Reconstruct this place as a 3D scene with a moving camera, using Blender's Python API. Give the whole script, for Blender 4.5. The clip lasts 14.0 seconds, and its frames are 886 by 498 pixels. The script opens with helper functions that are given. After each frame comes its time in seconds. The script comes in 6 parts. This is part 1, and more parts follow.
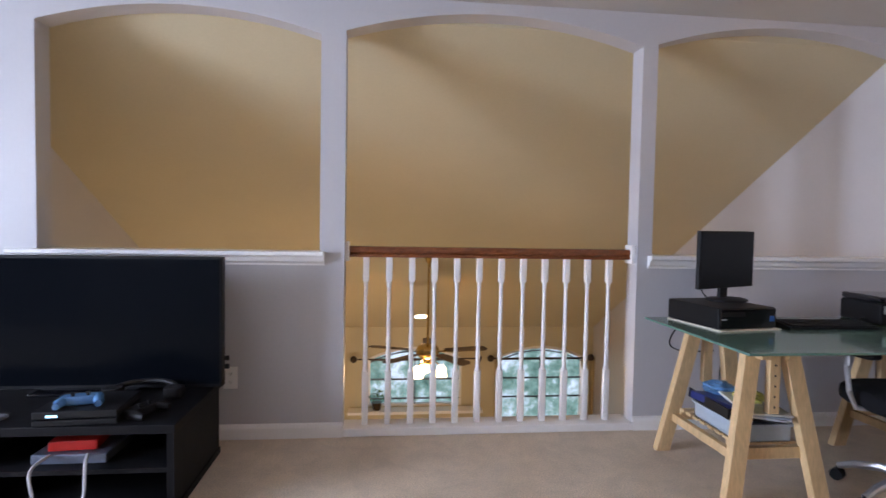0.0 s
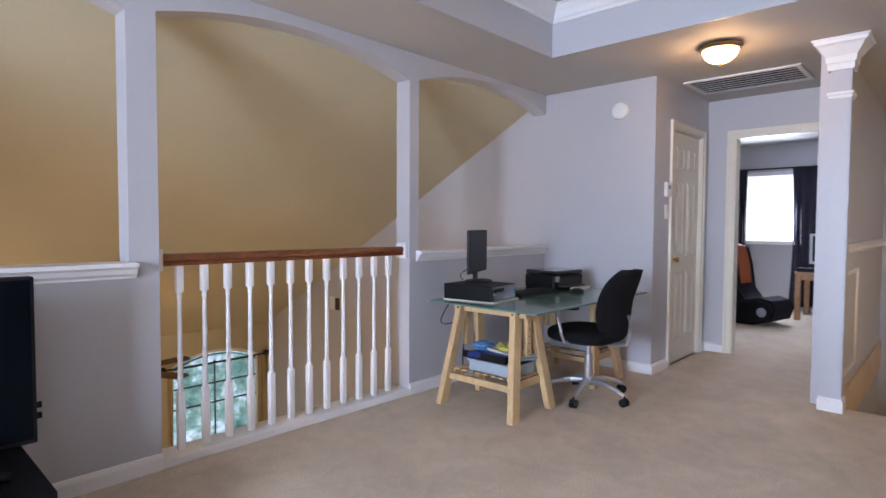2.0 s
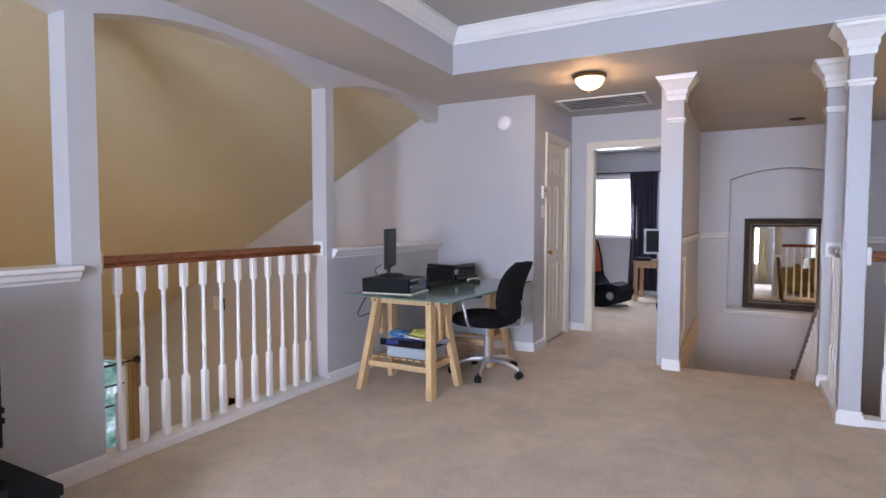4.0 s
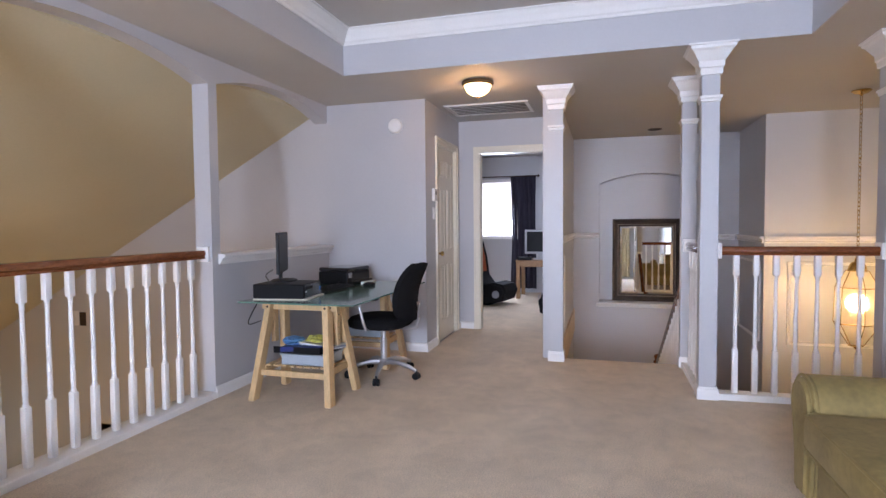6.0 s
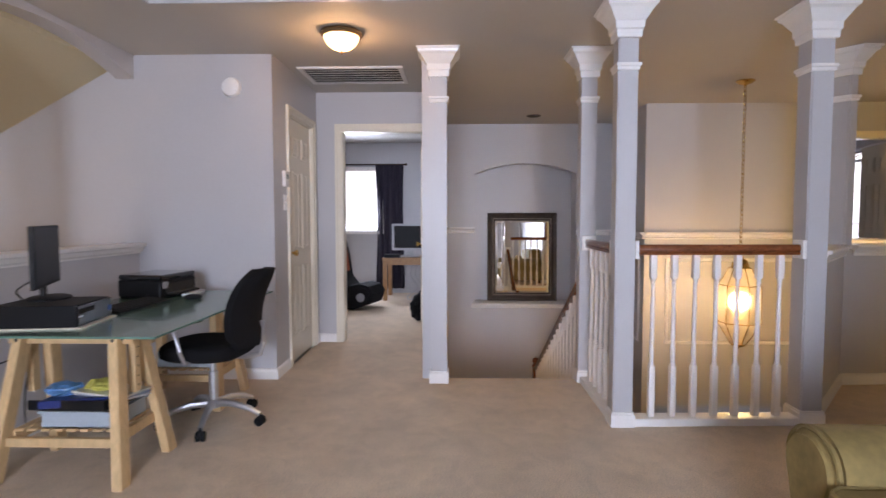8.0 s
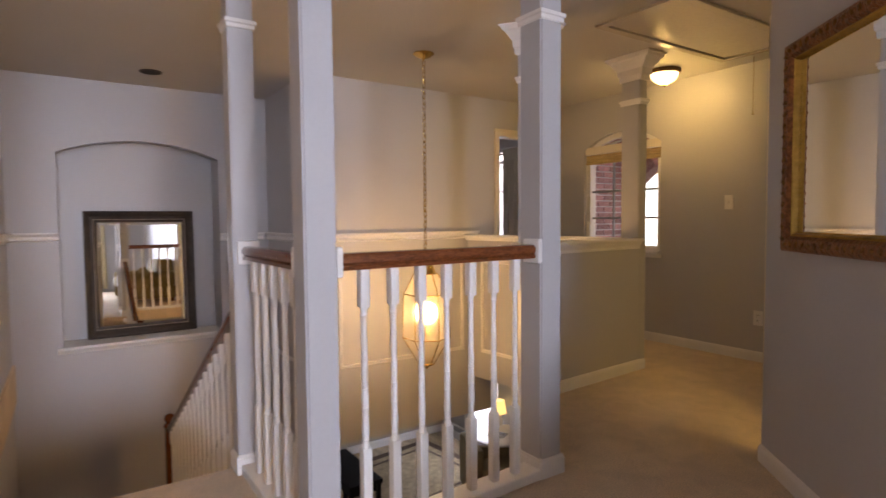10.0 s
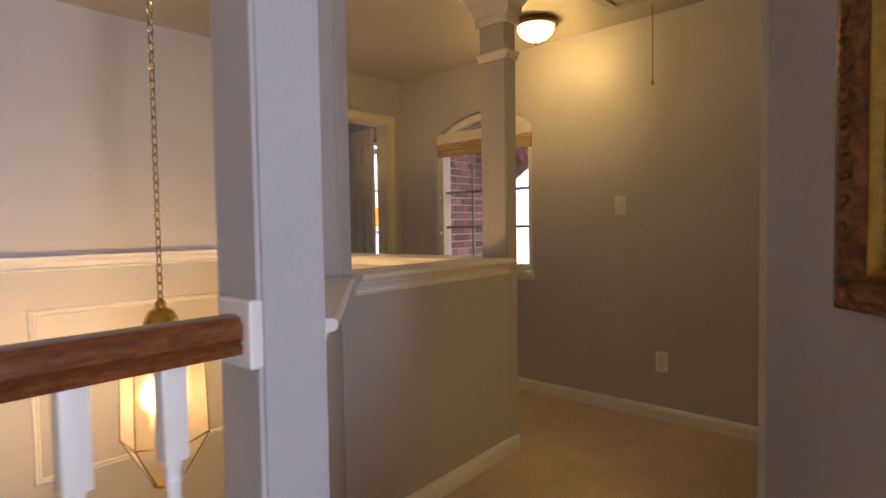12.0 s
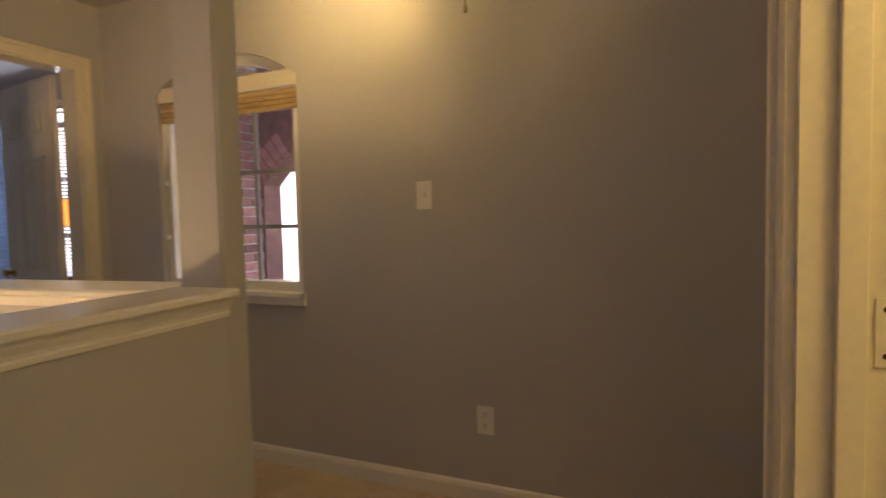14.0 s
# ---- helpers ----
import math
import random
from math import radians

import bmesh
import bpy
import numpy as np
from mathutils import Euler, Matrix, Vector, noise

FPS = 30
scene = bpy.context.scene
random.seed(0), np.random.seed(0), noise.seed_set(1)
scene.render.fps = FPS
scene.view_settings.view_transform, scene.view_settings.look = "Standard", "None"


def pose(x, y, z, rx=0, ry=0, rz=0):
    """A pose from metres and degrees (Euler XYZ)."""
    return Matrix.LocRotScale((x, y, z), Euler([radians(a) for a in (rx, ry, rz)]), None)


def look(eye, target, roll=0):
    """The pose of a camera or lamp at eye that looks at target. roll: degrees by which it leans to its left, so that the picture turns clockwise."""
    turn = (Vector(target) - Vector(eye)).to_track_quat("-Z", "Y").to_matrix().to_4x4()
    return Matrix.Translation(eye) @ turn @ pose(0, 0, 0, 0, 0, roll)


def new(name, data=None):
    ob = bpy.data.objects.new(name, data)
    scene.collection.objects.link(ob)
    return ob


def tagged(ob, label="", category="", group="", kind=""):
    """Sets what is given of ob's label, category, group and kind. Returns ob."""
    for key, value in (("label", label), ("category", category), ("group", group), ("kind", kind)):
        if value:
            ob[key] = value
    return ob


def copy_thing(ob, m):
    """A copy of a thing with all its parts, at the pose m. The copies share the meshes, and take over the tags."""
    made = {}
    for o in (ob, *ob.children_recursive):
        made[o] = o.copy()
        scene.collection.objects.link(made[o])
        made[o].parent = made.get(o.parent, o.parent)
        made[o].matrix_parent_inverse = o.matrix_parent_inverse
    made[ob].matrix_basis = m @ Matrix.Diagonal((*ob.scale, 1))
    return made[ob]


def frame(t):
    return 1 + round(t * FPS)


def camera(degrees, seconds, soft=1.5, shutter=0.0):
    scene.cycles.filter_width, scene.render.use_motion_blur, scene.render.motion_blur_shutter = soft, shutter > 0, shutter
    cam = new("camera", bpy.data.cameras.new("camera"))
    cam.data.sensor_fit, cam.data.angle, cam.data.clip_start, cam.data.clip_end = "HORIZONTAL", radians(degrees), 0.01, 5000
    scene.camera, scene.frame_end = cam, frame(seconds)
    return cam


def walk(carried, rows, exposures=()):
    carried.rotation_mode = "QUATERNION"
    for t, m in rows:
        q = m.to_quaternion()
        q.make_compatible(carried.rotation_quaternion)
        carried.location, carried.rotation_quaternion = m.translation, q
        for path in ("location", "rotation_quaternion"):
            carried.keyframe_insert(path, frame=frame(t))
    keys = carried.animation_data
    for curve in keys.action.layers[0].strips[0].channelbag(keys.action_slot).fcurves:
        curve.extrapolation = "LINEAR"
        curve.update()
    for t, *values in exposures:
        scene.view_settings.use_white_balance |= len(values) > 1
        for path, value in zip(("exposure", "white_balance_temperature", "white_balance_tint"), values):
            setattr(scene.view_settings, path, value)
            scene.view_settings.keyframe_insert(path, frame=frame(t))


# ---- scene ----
cam = camera(77.0, 14.0, shutter=0.3)
PATH = [
    (0, (-0.07, -0.007, 1.15), (0.147, 1.98, 1.066), 1.0),
    (0.5, (-0.339, 0.032, 1.124), (0.258, 1.94, 1.062), 0.6),
    (1, (-0.633, 0.082, 1.19), (0.364, 1.813, 1.086), 0.6),
    (1.5, (-0.967, 0.176, 1.17), (0.318, 1.707, 1.091), 0.3),
    (2, (-1.284, 0.226, 1.176), (0.18, 1.586, 1.092), 0.3),
    (2.5, (-1.532, 0.288, 1.168), (0.054, 1.503, 1.083), 0.2),
    (4.8, (-1.898, 0.344, 1.215), (-0.067, 1.141, 1.123), -0.1),
    (5, (-1.92, 0.353, 1.204), (-0.067, 1.101, 1.117), -0.2),
    (5.5, (-1.929, 0.362, 1.2), (-0.029, 0.983, 1.115), -0.4),
    (6, (-1.873, 0.411, 1.193), (0.046, 0.966, 1.105), -0.5),
    (6.5, (-1.706, 0.505, 1.185), (0.22, 1.035, 1.097), -0.4),
    (7, (-1.499, 0.628, 1.179), (0.444, 1.09, 1.085), -0.4),
    (7.2, (-1.411, 0.662, 1.184), (0.546, 1.064, 1.086), -0.3),
    (9.3, (0.031, 0.628, 1.152), (1.913, -0.042, 1.047), -0.3),
    (9.5, (0.175, 0.587, 1.137), (2.01, -0.201, 1.037), -0.4),
    (10, (0.477, 0.41, 1.14), (2.134, -0.706, 1.036), -0.5),
    (10.5, (0.791, 0.195, 1.162), (2.331, -1.077, 1.064), -0.7),
    (11, (1.041, -0.124, 1.17), (2.475, -1.516, 1.076), -0.7),
    (11.5, (1.242, -0.497, 1.164), (2.608, -1.956, 1.078), -1.0),
    (12, (1.46, -0.852, 1.161), (2.812, -2.324, 1.076), -0.9),
    (12.5, (1.632, -1.188, 1.16), (2.947, -2.694, 1.08), -1.2),
    (13, (1.786, -1.512, 1.159), (3.077, -3.037, 1.076), -1.4),
    (13.5, (1.919, -1.749, 1.154), (3.035, -3.406, 1.069), -1.4),
    (14, (1.953, -1.983, 1.168), (2.758, -3.811, 1.057), -1.3),
]
walk(cam, [(t, look(eye, target, roll)) for t, eye, target, roll in PATH], [(0, 0.14, 6450, 25), (0.7, 0.12, 6220, 23), (2.5, 0.13, 6300, 24), (5, 0.11, 6500, 25), (7.2, 0.06, 6650, 25), (10, -0.04, 7350, 29), (12.6, -0.06, 7250, 29), (14, 0.08, 6650, 25)])

# ---- world, lights ----
world = bpy.data.worlds.new("world")
scene.world = world
world.use_nodes = True
wn = world.node_tree.nodes
sky = wn.new("ShaderNodeTexSky")
sky.sky_type = "NISHITA"
sky.sun_disc = False
sky.sun_elevation = radians(40)
sky.sun_rotation = radians(250)
world.node_tree.links.new(sky.outputs[0], wn["Background"].inputs[0])
wn["Background"].inputs[1].default_value = 0.15

DAY = (0.64, 0.81, 1.0)
GOLD = (1.0, 0.72, 0.22)
WARM = (1.0, 0.60, 0.25)


def lamp(name, kind, m, energy, color, **kw):
    data = bpy.data.lights.new(name, kind)
    data.energy, data.color = energy, color
    for k, v in kw.items():
        if k == "size":
            data.shape, data.size, data.size_y = "RECTANGLE", v[0], v[1]
        if k == "spread":
            data.spread = v
        if k == "radius":
            data.shadow_soft_size = v
    ob = new(name, data)
    ob.matrix_world = m
    return ob


LIGHTS = [
    # daylight in the loft's west windows
    ("window_light_west", "AREA", look((-4.65, 0.69, 1.35), (0.0, 0.60, 1.0)), 222, DAY, dict(size=(1.62, 1.45), spread=radians(130))),
    ("window_light_bedroom", "AREA", look((7.70, 2.22, 1.45), (5.0, 2.0, 0.7)), 60, DAY, dict(size=(0.55, 0.95))),
    ("window_light_dining", "AREA", look((7.6, -5.12, -1.75), (7.2, -3.0, -2.5)), 26, DAY, dict(size=(0.65, 1.1))),
    ("window_light_guest", "AREA", look((6.62, -4.76, 1.42), (6.62, -3.0, 1.2)), 18, DAY, dict(size=(1.5, 1.5))),
    ("bulb_landing", "POINT", pose(2.60, 1.40, 2.21), 7, WARM, dict(radius=0.05)),
    ("bulb_hall", "POINT", pose(3.29, -3.68, 2.21), 9, GOLD, dict(radius=0.05)),
    ("bulb_lantern", "POINT", pose(3.96, -1.78, 0.45), 13.5, WARM, dict(radius=0.10)),
    ("bulb_fan", "POINT", pose(0.42, 5.8, -0.42), 14, WARM, dict(radius=0.03)),
    # added warm fill without a fixture, brightens the great room's walls and slope
    ("bulb_great_room", "POINT", pose(-0.6, 4.6, -1.9), 62, (1.0, 0.87, 0.63), dict(radius=0.15)),
    ("bulb_dining", "POINT", pose(6.98, -4.98, -2.75 + 1.02), 14, WARM, dict(radius=0.03)),
    ("bulb_side_room", "POINT", pose(1.0, -2.40, 1.9), 30, (1.0, 0.74, 0.24), dict(radius=0.25)),
]
for name, kind, m, energy, color, kw in LIGHTS:
    lamp(name, kind, m, energy, color, **kw)


# ---- materials ----
def mat(name, base, rough=0.6, metal=0.0, spread=0.06, scale=3.0, bump=0.0, bscale=120.0, fine=0.04, fscale=60.0, coat=0.0, spec=0.5,
        obj=0.0, stretch=None, dist=0.002):
    """Procedural surface: colour varied at two scales, bump, and per-object variation."""
    m = bpy.data.materials.new(name)
    m.use_nodes = True
    nt = m.node_tree
    n, l = nt.nodes, nt.links
    b = n["Principled BSDF"]
    b.inputs["Roughness"].default_value, b.inputs["Metallic"].default_value = rough, metal
    b.inputs["Coat Weight"].default_value = coat
    b.inputs["Specular IOR Level"].default_value = spec
    tc = n.new("ShaderNodeTexCoord")
    src = tc.outputs["Object"]
    if stretch:
        mp = n.new("ShaderNodeMapping")
        mp.inputs["Scale"].default_value = stretch
        l.new(src, mp.inputs[0])
        src = mp.outputs[0]
    value = None
    for sc, amount in ((scale, spread), (fscale, fine)):
        t = n.new("ShaderNodeTexNoise")
        t.inputs["Scale"].default_value, t.inputs["Detail"].default_value = sc, 4
        l.new(src, t.inputs["Vector"])
        r = n.new("ShaderNodeMapRange")
        r.inputs[1].default_value, r.inputs[2].default_value = 0.3, 0.7
        r.inputs[3].default_value, r.inputs[4].default_value = 1 - amount, 1 + amount
        l.new(t.outputs[0], r.inputs[0])
        if value is None:
            value = r.outputs[0]
        else:
            mu = n.new("ShaderNodeMath")
            mu.operation = "MULTIPLY"
            l.new(value, mu.inputs[0]), l.new(r.outputs[0], mu.inputs[1])
            value = mu.outputs[0]
    if obj:
        oi = n.new("ShaderNodeObjectInfo")
        r = n.new("ShaderNodeMapRange")
        r.inputs[3].default_value, r.inputs[4].default_value = 1 - obj, 1 + obj
        l.new(oi.outputs["Random"], r.inputs[0])
        mu = n.new("ShaderNodeMath")
        mu.operation = "MULTIPLY"
        l.new(value, mu.inputs[0]), l.new(r.outputs[0], mu.inputs[1])
        value = mu.outputs[0]
    mix = n.new("ShaderNodeVectorMath")
    mix.operation = "SCALE"
    mix.inputs[0].default_value = base
    l.new(value, mix.inputs["Scale"])
    l.new(mix.outputs[0], b.inputs["Base Color"])
    if bump:
        t = n.new("ShaderNodeTexNoise")
        t.inputs["Scale"].default_value, t.inputs["Detail"].default_value = bscale, 3
        l.new(src, t.inputs["Vector"])
        bp = n.new("ShaderNodeBump")
        bp.inputs["Strength"].default_value, bp.inputs["Distance"].default_value = bump, dist
        l.new(t.outputs[0], bp.inputs["Height"])
        l.new(bp.outputs[0], b.inputs["Normal"])
    return m


def emit(name, color, strength):
    m = bpy.data.materials.new(name)
    m.use_nodes = True
    b = m.node_tree.nodes["Principled BSDF"]
    b.inputs["Base Color"].default_value = (*color, 1)
    b.inputs["Emission Color"].default_value = (*color, 1)
    b.inputs["Emission Strength"].default_value = strength
    return m


def glass(name, color, rough=0.0, ior=1.45):
    m = bpy.data.materials.new(name)
    m.use_nodes = True
    b = m.node_tree.nodes["Principled BSDF"]
    b.inputs["Base Color"].default_value = (*color, 1)
    b.inputs["Transmission Weight"].default_value = 1
    b.inputs["Roughness"].default_value, b.inputs["IOR"].default_value = rough, ior
    return m


WALL = mat("wall_paint", (0.485, 0.477, 0.492), 0.38, spread=0.025, scale=1.4, bump=0.25, bscale=170, fine=0.015)
CEIL = mat("ceiling_paint", (0.50, 0.475, 0.445), 0.7, spread=0.025, scale=1.2, bump=0.3, bscale=130, fine=0.015)
TAN = mat("tan_paint", (0.53, 0.465, 0.31), 0.6, spread=0.05, scale=0.9, bump=0.25, bscale=150, fine=0.02)
TRIM = mat("white_trim", (0.80, 0.78, 0.76), 0.32, spread=0.02, scale=5, fine=0.015)
DOORP = mat("door_paint", (0.74, 0.68, 0.56), 0.35, spread=0.02, scale=5, bump=0.08, bscale=60)
CARPET = mat("beige_carpet", (0.73, 0.585, 0.435), 0.95, spread=0.065, scale=3.2, bump=1.0, bscale=420, fine=0.20, fscale=150, dist=0.006)
cn, cl = CARPET.node_tree.nodes, CARPET.node_tree.links
scale_node = next(q for q in cn if q.type == "VECT_MATH")
old = scale_node.inputs["Scale"].links[0].from_socket
for sc, low, high in ((1.5, 0.95, 1.03), (9.0, 0.955, 1.04)):
    tn, mr, mu = cn.new("ShaderNodeTexNoise"), cn.new("ShaderNodeMapRange"), cn.new("ShaderNodeMath")
    tn.inputs["Scale"].default_value, tn.inputs["Detail"].default_value, tn.inputs["Distortion"].default_value = sc, 5, 0.8
    mr.inputs[1].default_value, mr.inputs[2].default_value, mr.inputs[3].default_value, mr.inputs[4].default_value = 0.36, 0.60, low, high
    mu.operation = "MULTIPLY"
    cl.new(cn["Texture Coordinate"].outputs["Object"], tn.inputs["Vector"])
    cl.new(tn.outputs[0], mr.inputs[0]), cl.new(old, mu.inputs[0]), cl.new(mr.outputs[0], mu.inputs[1])
    old = mu.outputs[0]
cl.new(old, scale_node.inputs["Scale"])
RAILW = mat("stained_handrail", (0.175, 0.052, 0.018), 0.26, spread=0.22, scale=4, fine=0.3, fscale=20, coat=0.4, stretch=(2.5, 2.5, 9))
PINE = mat("pine_wood", (0.62, 0.42, 0.215), 0.5, spread=0.1, scale=4, fine=0.13, fscale=22, stretch=(6, 6, 0.9), bump=0.05, bscale=60, obj=0.06)
BLACK = mat("black_plastic", (0.009, 0.009, 0.010), 0.5, spec=0.2, spread=0.1, fine=0.06)
GLOSSBLACK = mat("gloss_black", (0.006, 0.006, 0.008), 0.09, spread=0.1, coat=0.5)
FABRIC = mat("black_fabric", (0.0075, 0.007, 0.008), 0.9, spec=0.2, spread=0.15, bump=0.6, bscale=500, fine=0.2, fscale=300)
CHROME = mat("satin_metal", (0.60, 0.61, 0.64), 0.36, 0.9, spread=0.05)
BRASS = mat("brass", (0.62, 0.42, 0.14), 0.22, 1.0, spread=0.08)
BRONZE = mat("dark_bronze", (0.06, 0.04, 0.028), 0.4, 0.7, spread=0.1)
VELVET = mat("olive_velvet", (0.235, 0.165, 0.055), 0.8, spread=0.24, scale=5, bump=0.35, bscale=220, fine=0.1, fscale=40)
vb = VELVET.node_tree.nodes["Principled BSDF"]
vb.inputs["Sheen Weight"].default_value, vb.inputs["Sheen Roughness"].default_value = 0.22, 0.35
vb.inputs["Sheen Tint"].default_value = (0.85, 0.66, 0.36, 1)
MIRROR = mat("mirror_silver", (0.88, 0.89, 0.88), 0.015, 1.0, spread=0.0, fine=0.0)
DESKGLASS = mat("frosted_green_glass", (0.10, 0.20, 0.165), 0.16, spread=0.05, fine=0.02, coat=0.3)
PANE = glass("window_glass", (1, 1, 1))


# ---- mesh helpers ----
def box(bm, x0, x1, y0, y1, z0, z1, m=None, bevel=0.0):
    mat4 = Matrix.Translation(((x0 + x1) / 2, (y0 + y1) / 2, (z0 + z1) / 2)) @ Matrix.Diagonal((abs(x1 - x0), abs(y1 - y0), abs(z1 - z0), 1))
    if m is not None:
        mat4 = m @ mat4
    vs = bmesh.ops.create_cube(bm, size=1, matrix=mat4)["verts"]
    if bevel:
        es = {e for v in vs for e in v.link_edges}
        bmesh.ops.bevel(bm, geom=list(es), offset=bevel, segments=2, affect="EDGES", profile=0.5)
    return bm


def prism(bm, pts, vec):
    """A polygon (3D points, in order) pushed along vec into a solid."""
    a = [bm.verts.new(p) for p in pts]
    b = [bm.verts.new(Vector(p) + Vector(vec)) for p in pts]
    fs = [bm.faces.new(a), bm.faces.new(b[::-1])]
    n = len(pts)
    for i in range(n):
        fs.append(bm.faces.new((a[i], b[i], b[(i + 1) % n], a[(i + 1) % n])))
    bmesh.ops.recalc_face_normals(bm, faces=fs)
    return bm


def rod(bm, p, q, r0, r1=None, seg=12):
    p, q = Vector(p), Vector(q)
    d = q - p
    m = Matrix.Translation((p + q) / 2) @ d.to_track_quat("Z", "Y").to_matrix().to_4x4()
    bmesh.ops.create_cone(bm, cap_ends=True, segments=seg, radius1=r0, radius2=r0 if r1 is None else r1, depth=d.length, matrix=m)
    return bm


def lathe(bm, prof, seg=16, m=None, squash=1.0):
    """Profile of (radius, z), turned round z."""
    rings = []
    for r, z in prof:
        ring = []
        for i in range(seg):
            a = 2 * math.pi * i / seg
            v = Vector((r * math.cos(a), r * squash * math.sin(a), z))
            ring.append(bm.verts.new(m @ v if m is not None else v))
        rings.append(ring)
    for r0, r1 in zip(rings, rings[1:]):
        for i in range(seg):
            bm.faces.new((r0[i], r0[(i + 1) % seg], r1[(i + 1) % seg], r1[i]))
    bm.faces.new(rings[0][::-1])
    bm.faces.new(rings[-1])
    return bm


def tube(bm, pts, r, seg=8, closed=False):
    """A round tube along points."""
    pts = [Vector(p) for p in pts]
    rings = []
    n = len(pts)
    for i, p in enumerate(pts):
        a = pts[i - 1] if (i or closed) else p
        b = pts[(i + 1) % n] if (i < n - 1 or closed) else p
        q = (b - a).to_track_quat("Z", "Y").to_matrix()
        rr = r[i] if isinstance(r, (list, tuple)) else r
        rings.append([bm.verts.new(p + q @ Vector((rr * math.cos(2 * math.pi * k / seg), rr * math.sin(2 * math.pi * k / seg), 0))) for k in range(seg)])
    for i in range(n if closed else n - 1):
        r0, r1 = rings[i], rings[(i + 1) % n]
        for k in range(seg):
            bm.faces.new((r0[k], r0[(k + 1) % seg], r1[(k + 1) % seg], r1[k]))
    if not closed:
        bm.faces.new(rings[0][::-1]), bm.faces.new(rings[-1])
    return bm


def molding(bm, p, q, out, prof):
    """A profile of (outwards, z) run from p to q, closed at both ends. out: unit vector away from the wall."""
    p, q, o = Vector(p), Vector(q), Vector(out)
    pts = [p + o * d + Vector((0, 0, z)) for d, z in prof]
    prism(bm, pts, q - p)
    return bm


def B():
    return bmesh.new()


def obj(name, bm, material, smooth=False):
    me = bpy.data.meshes.new(name)
    bmesh.ops.recalc_face_normals(bm, faces=bm.faces)
    bm.to_mesh(me)
    bm.free()
    if material:
        me.materials.append(material)
    if smooth:
        for p in me.polygons:
            p.use_smooth = True
        me.set_sharp_from_angle(angle=radians(40))
    return new(name, me)


def struct(name, bm, material, label="", category="", smooth=False):
    return tagged(obj(name, bm, material, smooth), label, category or name.split("_")[0], "", "structure")


def thing(name, m, label, category, group=""):
    ob = new(name)
    ob.empty_display_size = 0.1
    ob.matrix_world = m
    return tagged(ob, label, category, group)


def part(name, bm, material, parent, label="", smooth=False, m=None):
    ob = obj(name, bm, material, smooth)
    ob.parent = parent
    if m is not None:
        ob.matrix_local = m
    return tagged(ob, label) if label else ob


def share(ob, parent, m, name=None):
    """Another object on the same mesh, under parent."""
    o = new(name or ob.name.split(".")[0], ob.data)
    o.parent = parent
    o.matrix_local = m
    return o


# ---- setting: floors ----
CE = 2.35   # ceiling of the upper floor
LOW = -2.75  # lower floor
bm = B()
prism(bm, [(x, y, -0.30) for x, y in ((-4.7, -1.3), (0.697, -1.3), (1.765, -2.245), (1.60, -4.08), (4.9, -4.08), (4.9, -2.98), (3.12, -3.19), (3.08, -2.06),
      (2.29, -1.40), (2.29, -0.26), (3.12, -0.26), (3.12, 0.80), (4.30, 0.80), (4.30, 2.0), (3.06, 2.0), (3.06, 3.13), (-4.7, 3.13))], (0, 0, 0.30))
bmesh.ops.triangulate(bm, faces=bm.faces[:])
struct("floor", bm, CARPET, "beige cut-pile carpet of the loft and hall", "floor")
bm = B()
box(bm, 4.30, 7.9, 0.80, 4.2, -0.3, 0)
struct("floor_bedroom", bm, CARPET, "beige bedroom carpet", "floor")
bm = B()
box(bm, 5.02, 8.6, -4.8, -1.38, -0.28, -0.004)
box(bm, 4.9, 5.02, -4.0, -3.25, -0.28, -0.004)
struct("floor_guest_room", bm, CARPET, "beige carpet of the room beyond the hall", "floor")

# ---- setting: ceilings with the raised tray ----
TX0, TX1, TY0, TY1, TZ = -1.9, 2.125, -0.83, 2.365, 2.68
bm = B()
box(bm, -4.8, TX0, -4.2, 3.13, CE, CE + 0.45)
box(bm, TX1, 6.5, -4.2, 3.13, CE, CE + 0.45)
box(bm, TX0, TX1, -4.2, TY0, CE, CE + 0.45)
box(bm, TX0, TX1, TY1, 3.13, CE, CE + 0.45)
struct("ceiling", bm, CEIL, "flat greige ceiling round the raised tray", "ceiling")
bm = B()
box(bm, TX0 - 0.05, TX1 + 0.05, TY0 - 0.05, TY1 + 0.05, TZ, TZ + 0.1)
struct("ceiling_tray", bm, CEIL, "raised tray of the loft ceiling", "ceiling")
# grey painted inner faces of the tray
bm = B()
t = 0.012
box(bm, TX1 - t, TX1, TY0, TY1, CE - 0.001, TZ)
box(bm, TX0, TX0 + t, TY0, TY1, CE - 0.001, TZ)
box(bm, TX0 + t, TX1 - t, TY0, TY0 + t, CE - 0.001, TZ)
box(bm, TX0 + t, TX1 - t, TY1 - t, TY1, CE - 0.001, TZ)
struct("trim_tray_sides", bm, WALL, "grey painted sides of the tray", "trim")
CROWN = [(0, -0.105), (0.012, -0.105), (0.018, -0.09), (0.03, -0.082), (0.05, -0.05), (0.075, -0.022), (0.082, -0.012), (0.095, -0.01), (0.095, 0), (0, 0)]
bm = B()
e = t
molding(bm, (TX1 - e, TY0 + e, TZ), (TX1 - e, TY1 - e, TZ), (-1, 0, 0), CROWN)
molding(bm, (TX0 + e, TY0 + e, TZ), (TX0 + e, TY1 - e, TZ), (1, 0, 0), CROWN)
molding(bm, (TX0 + e, TY0 + e, TZ), (TX1 - e, TY0 + e, TZ), (0, 1, 0), CROWN)
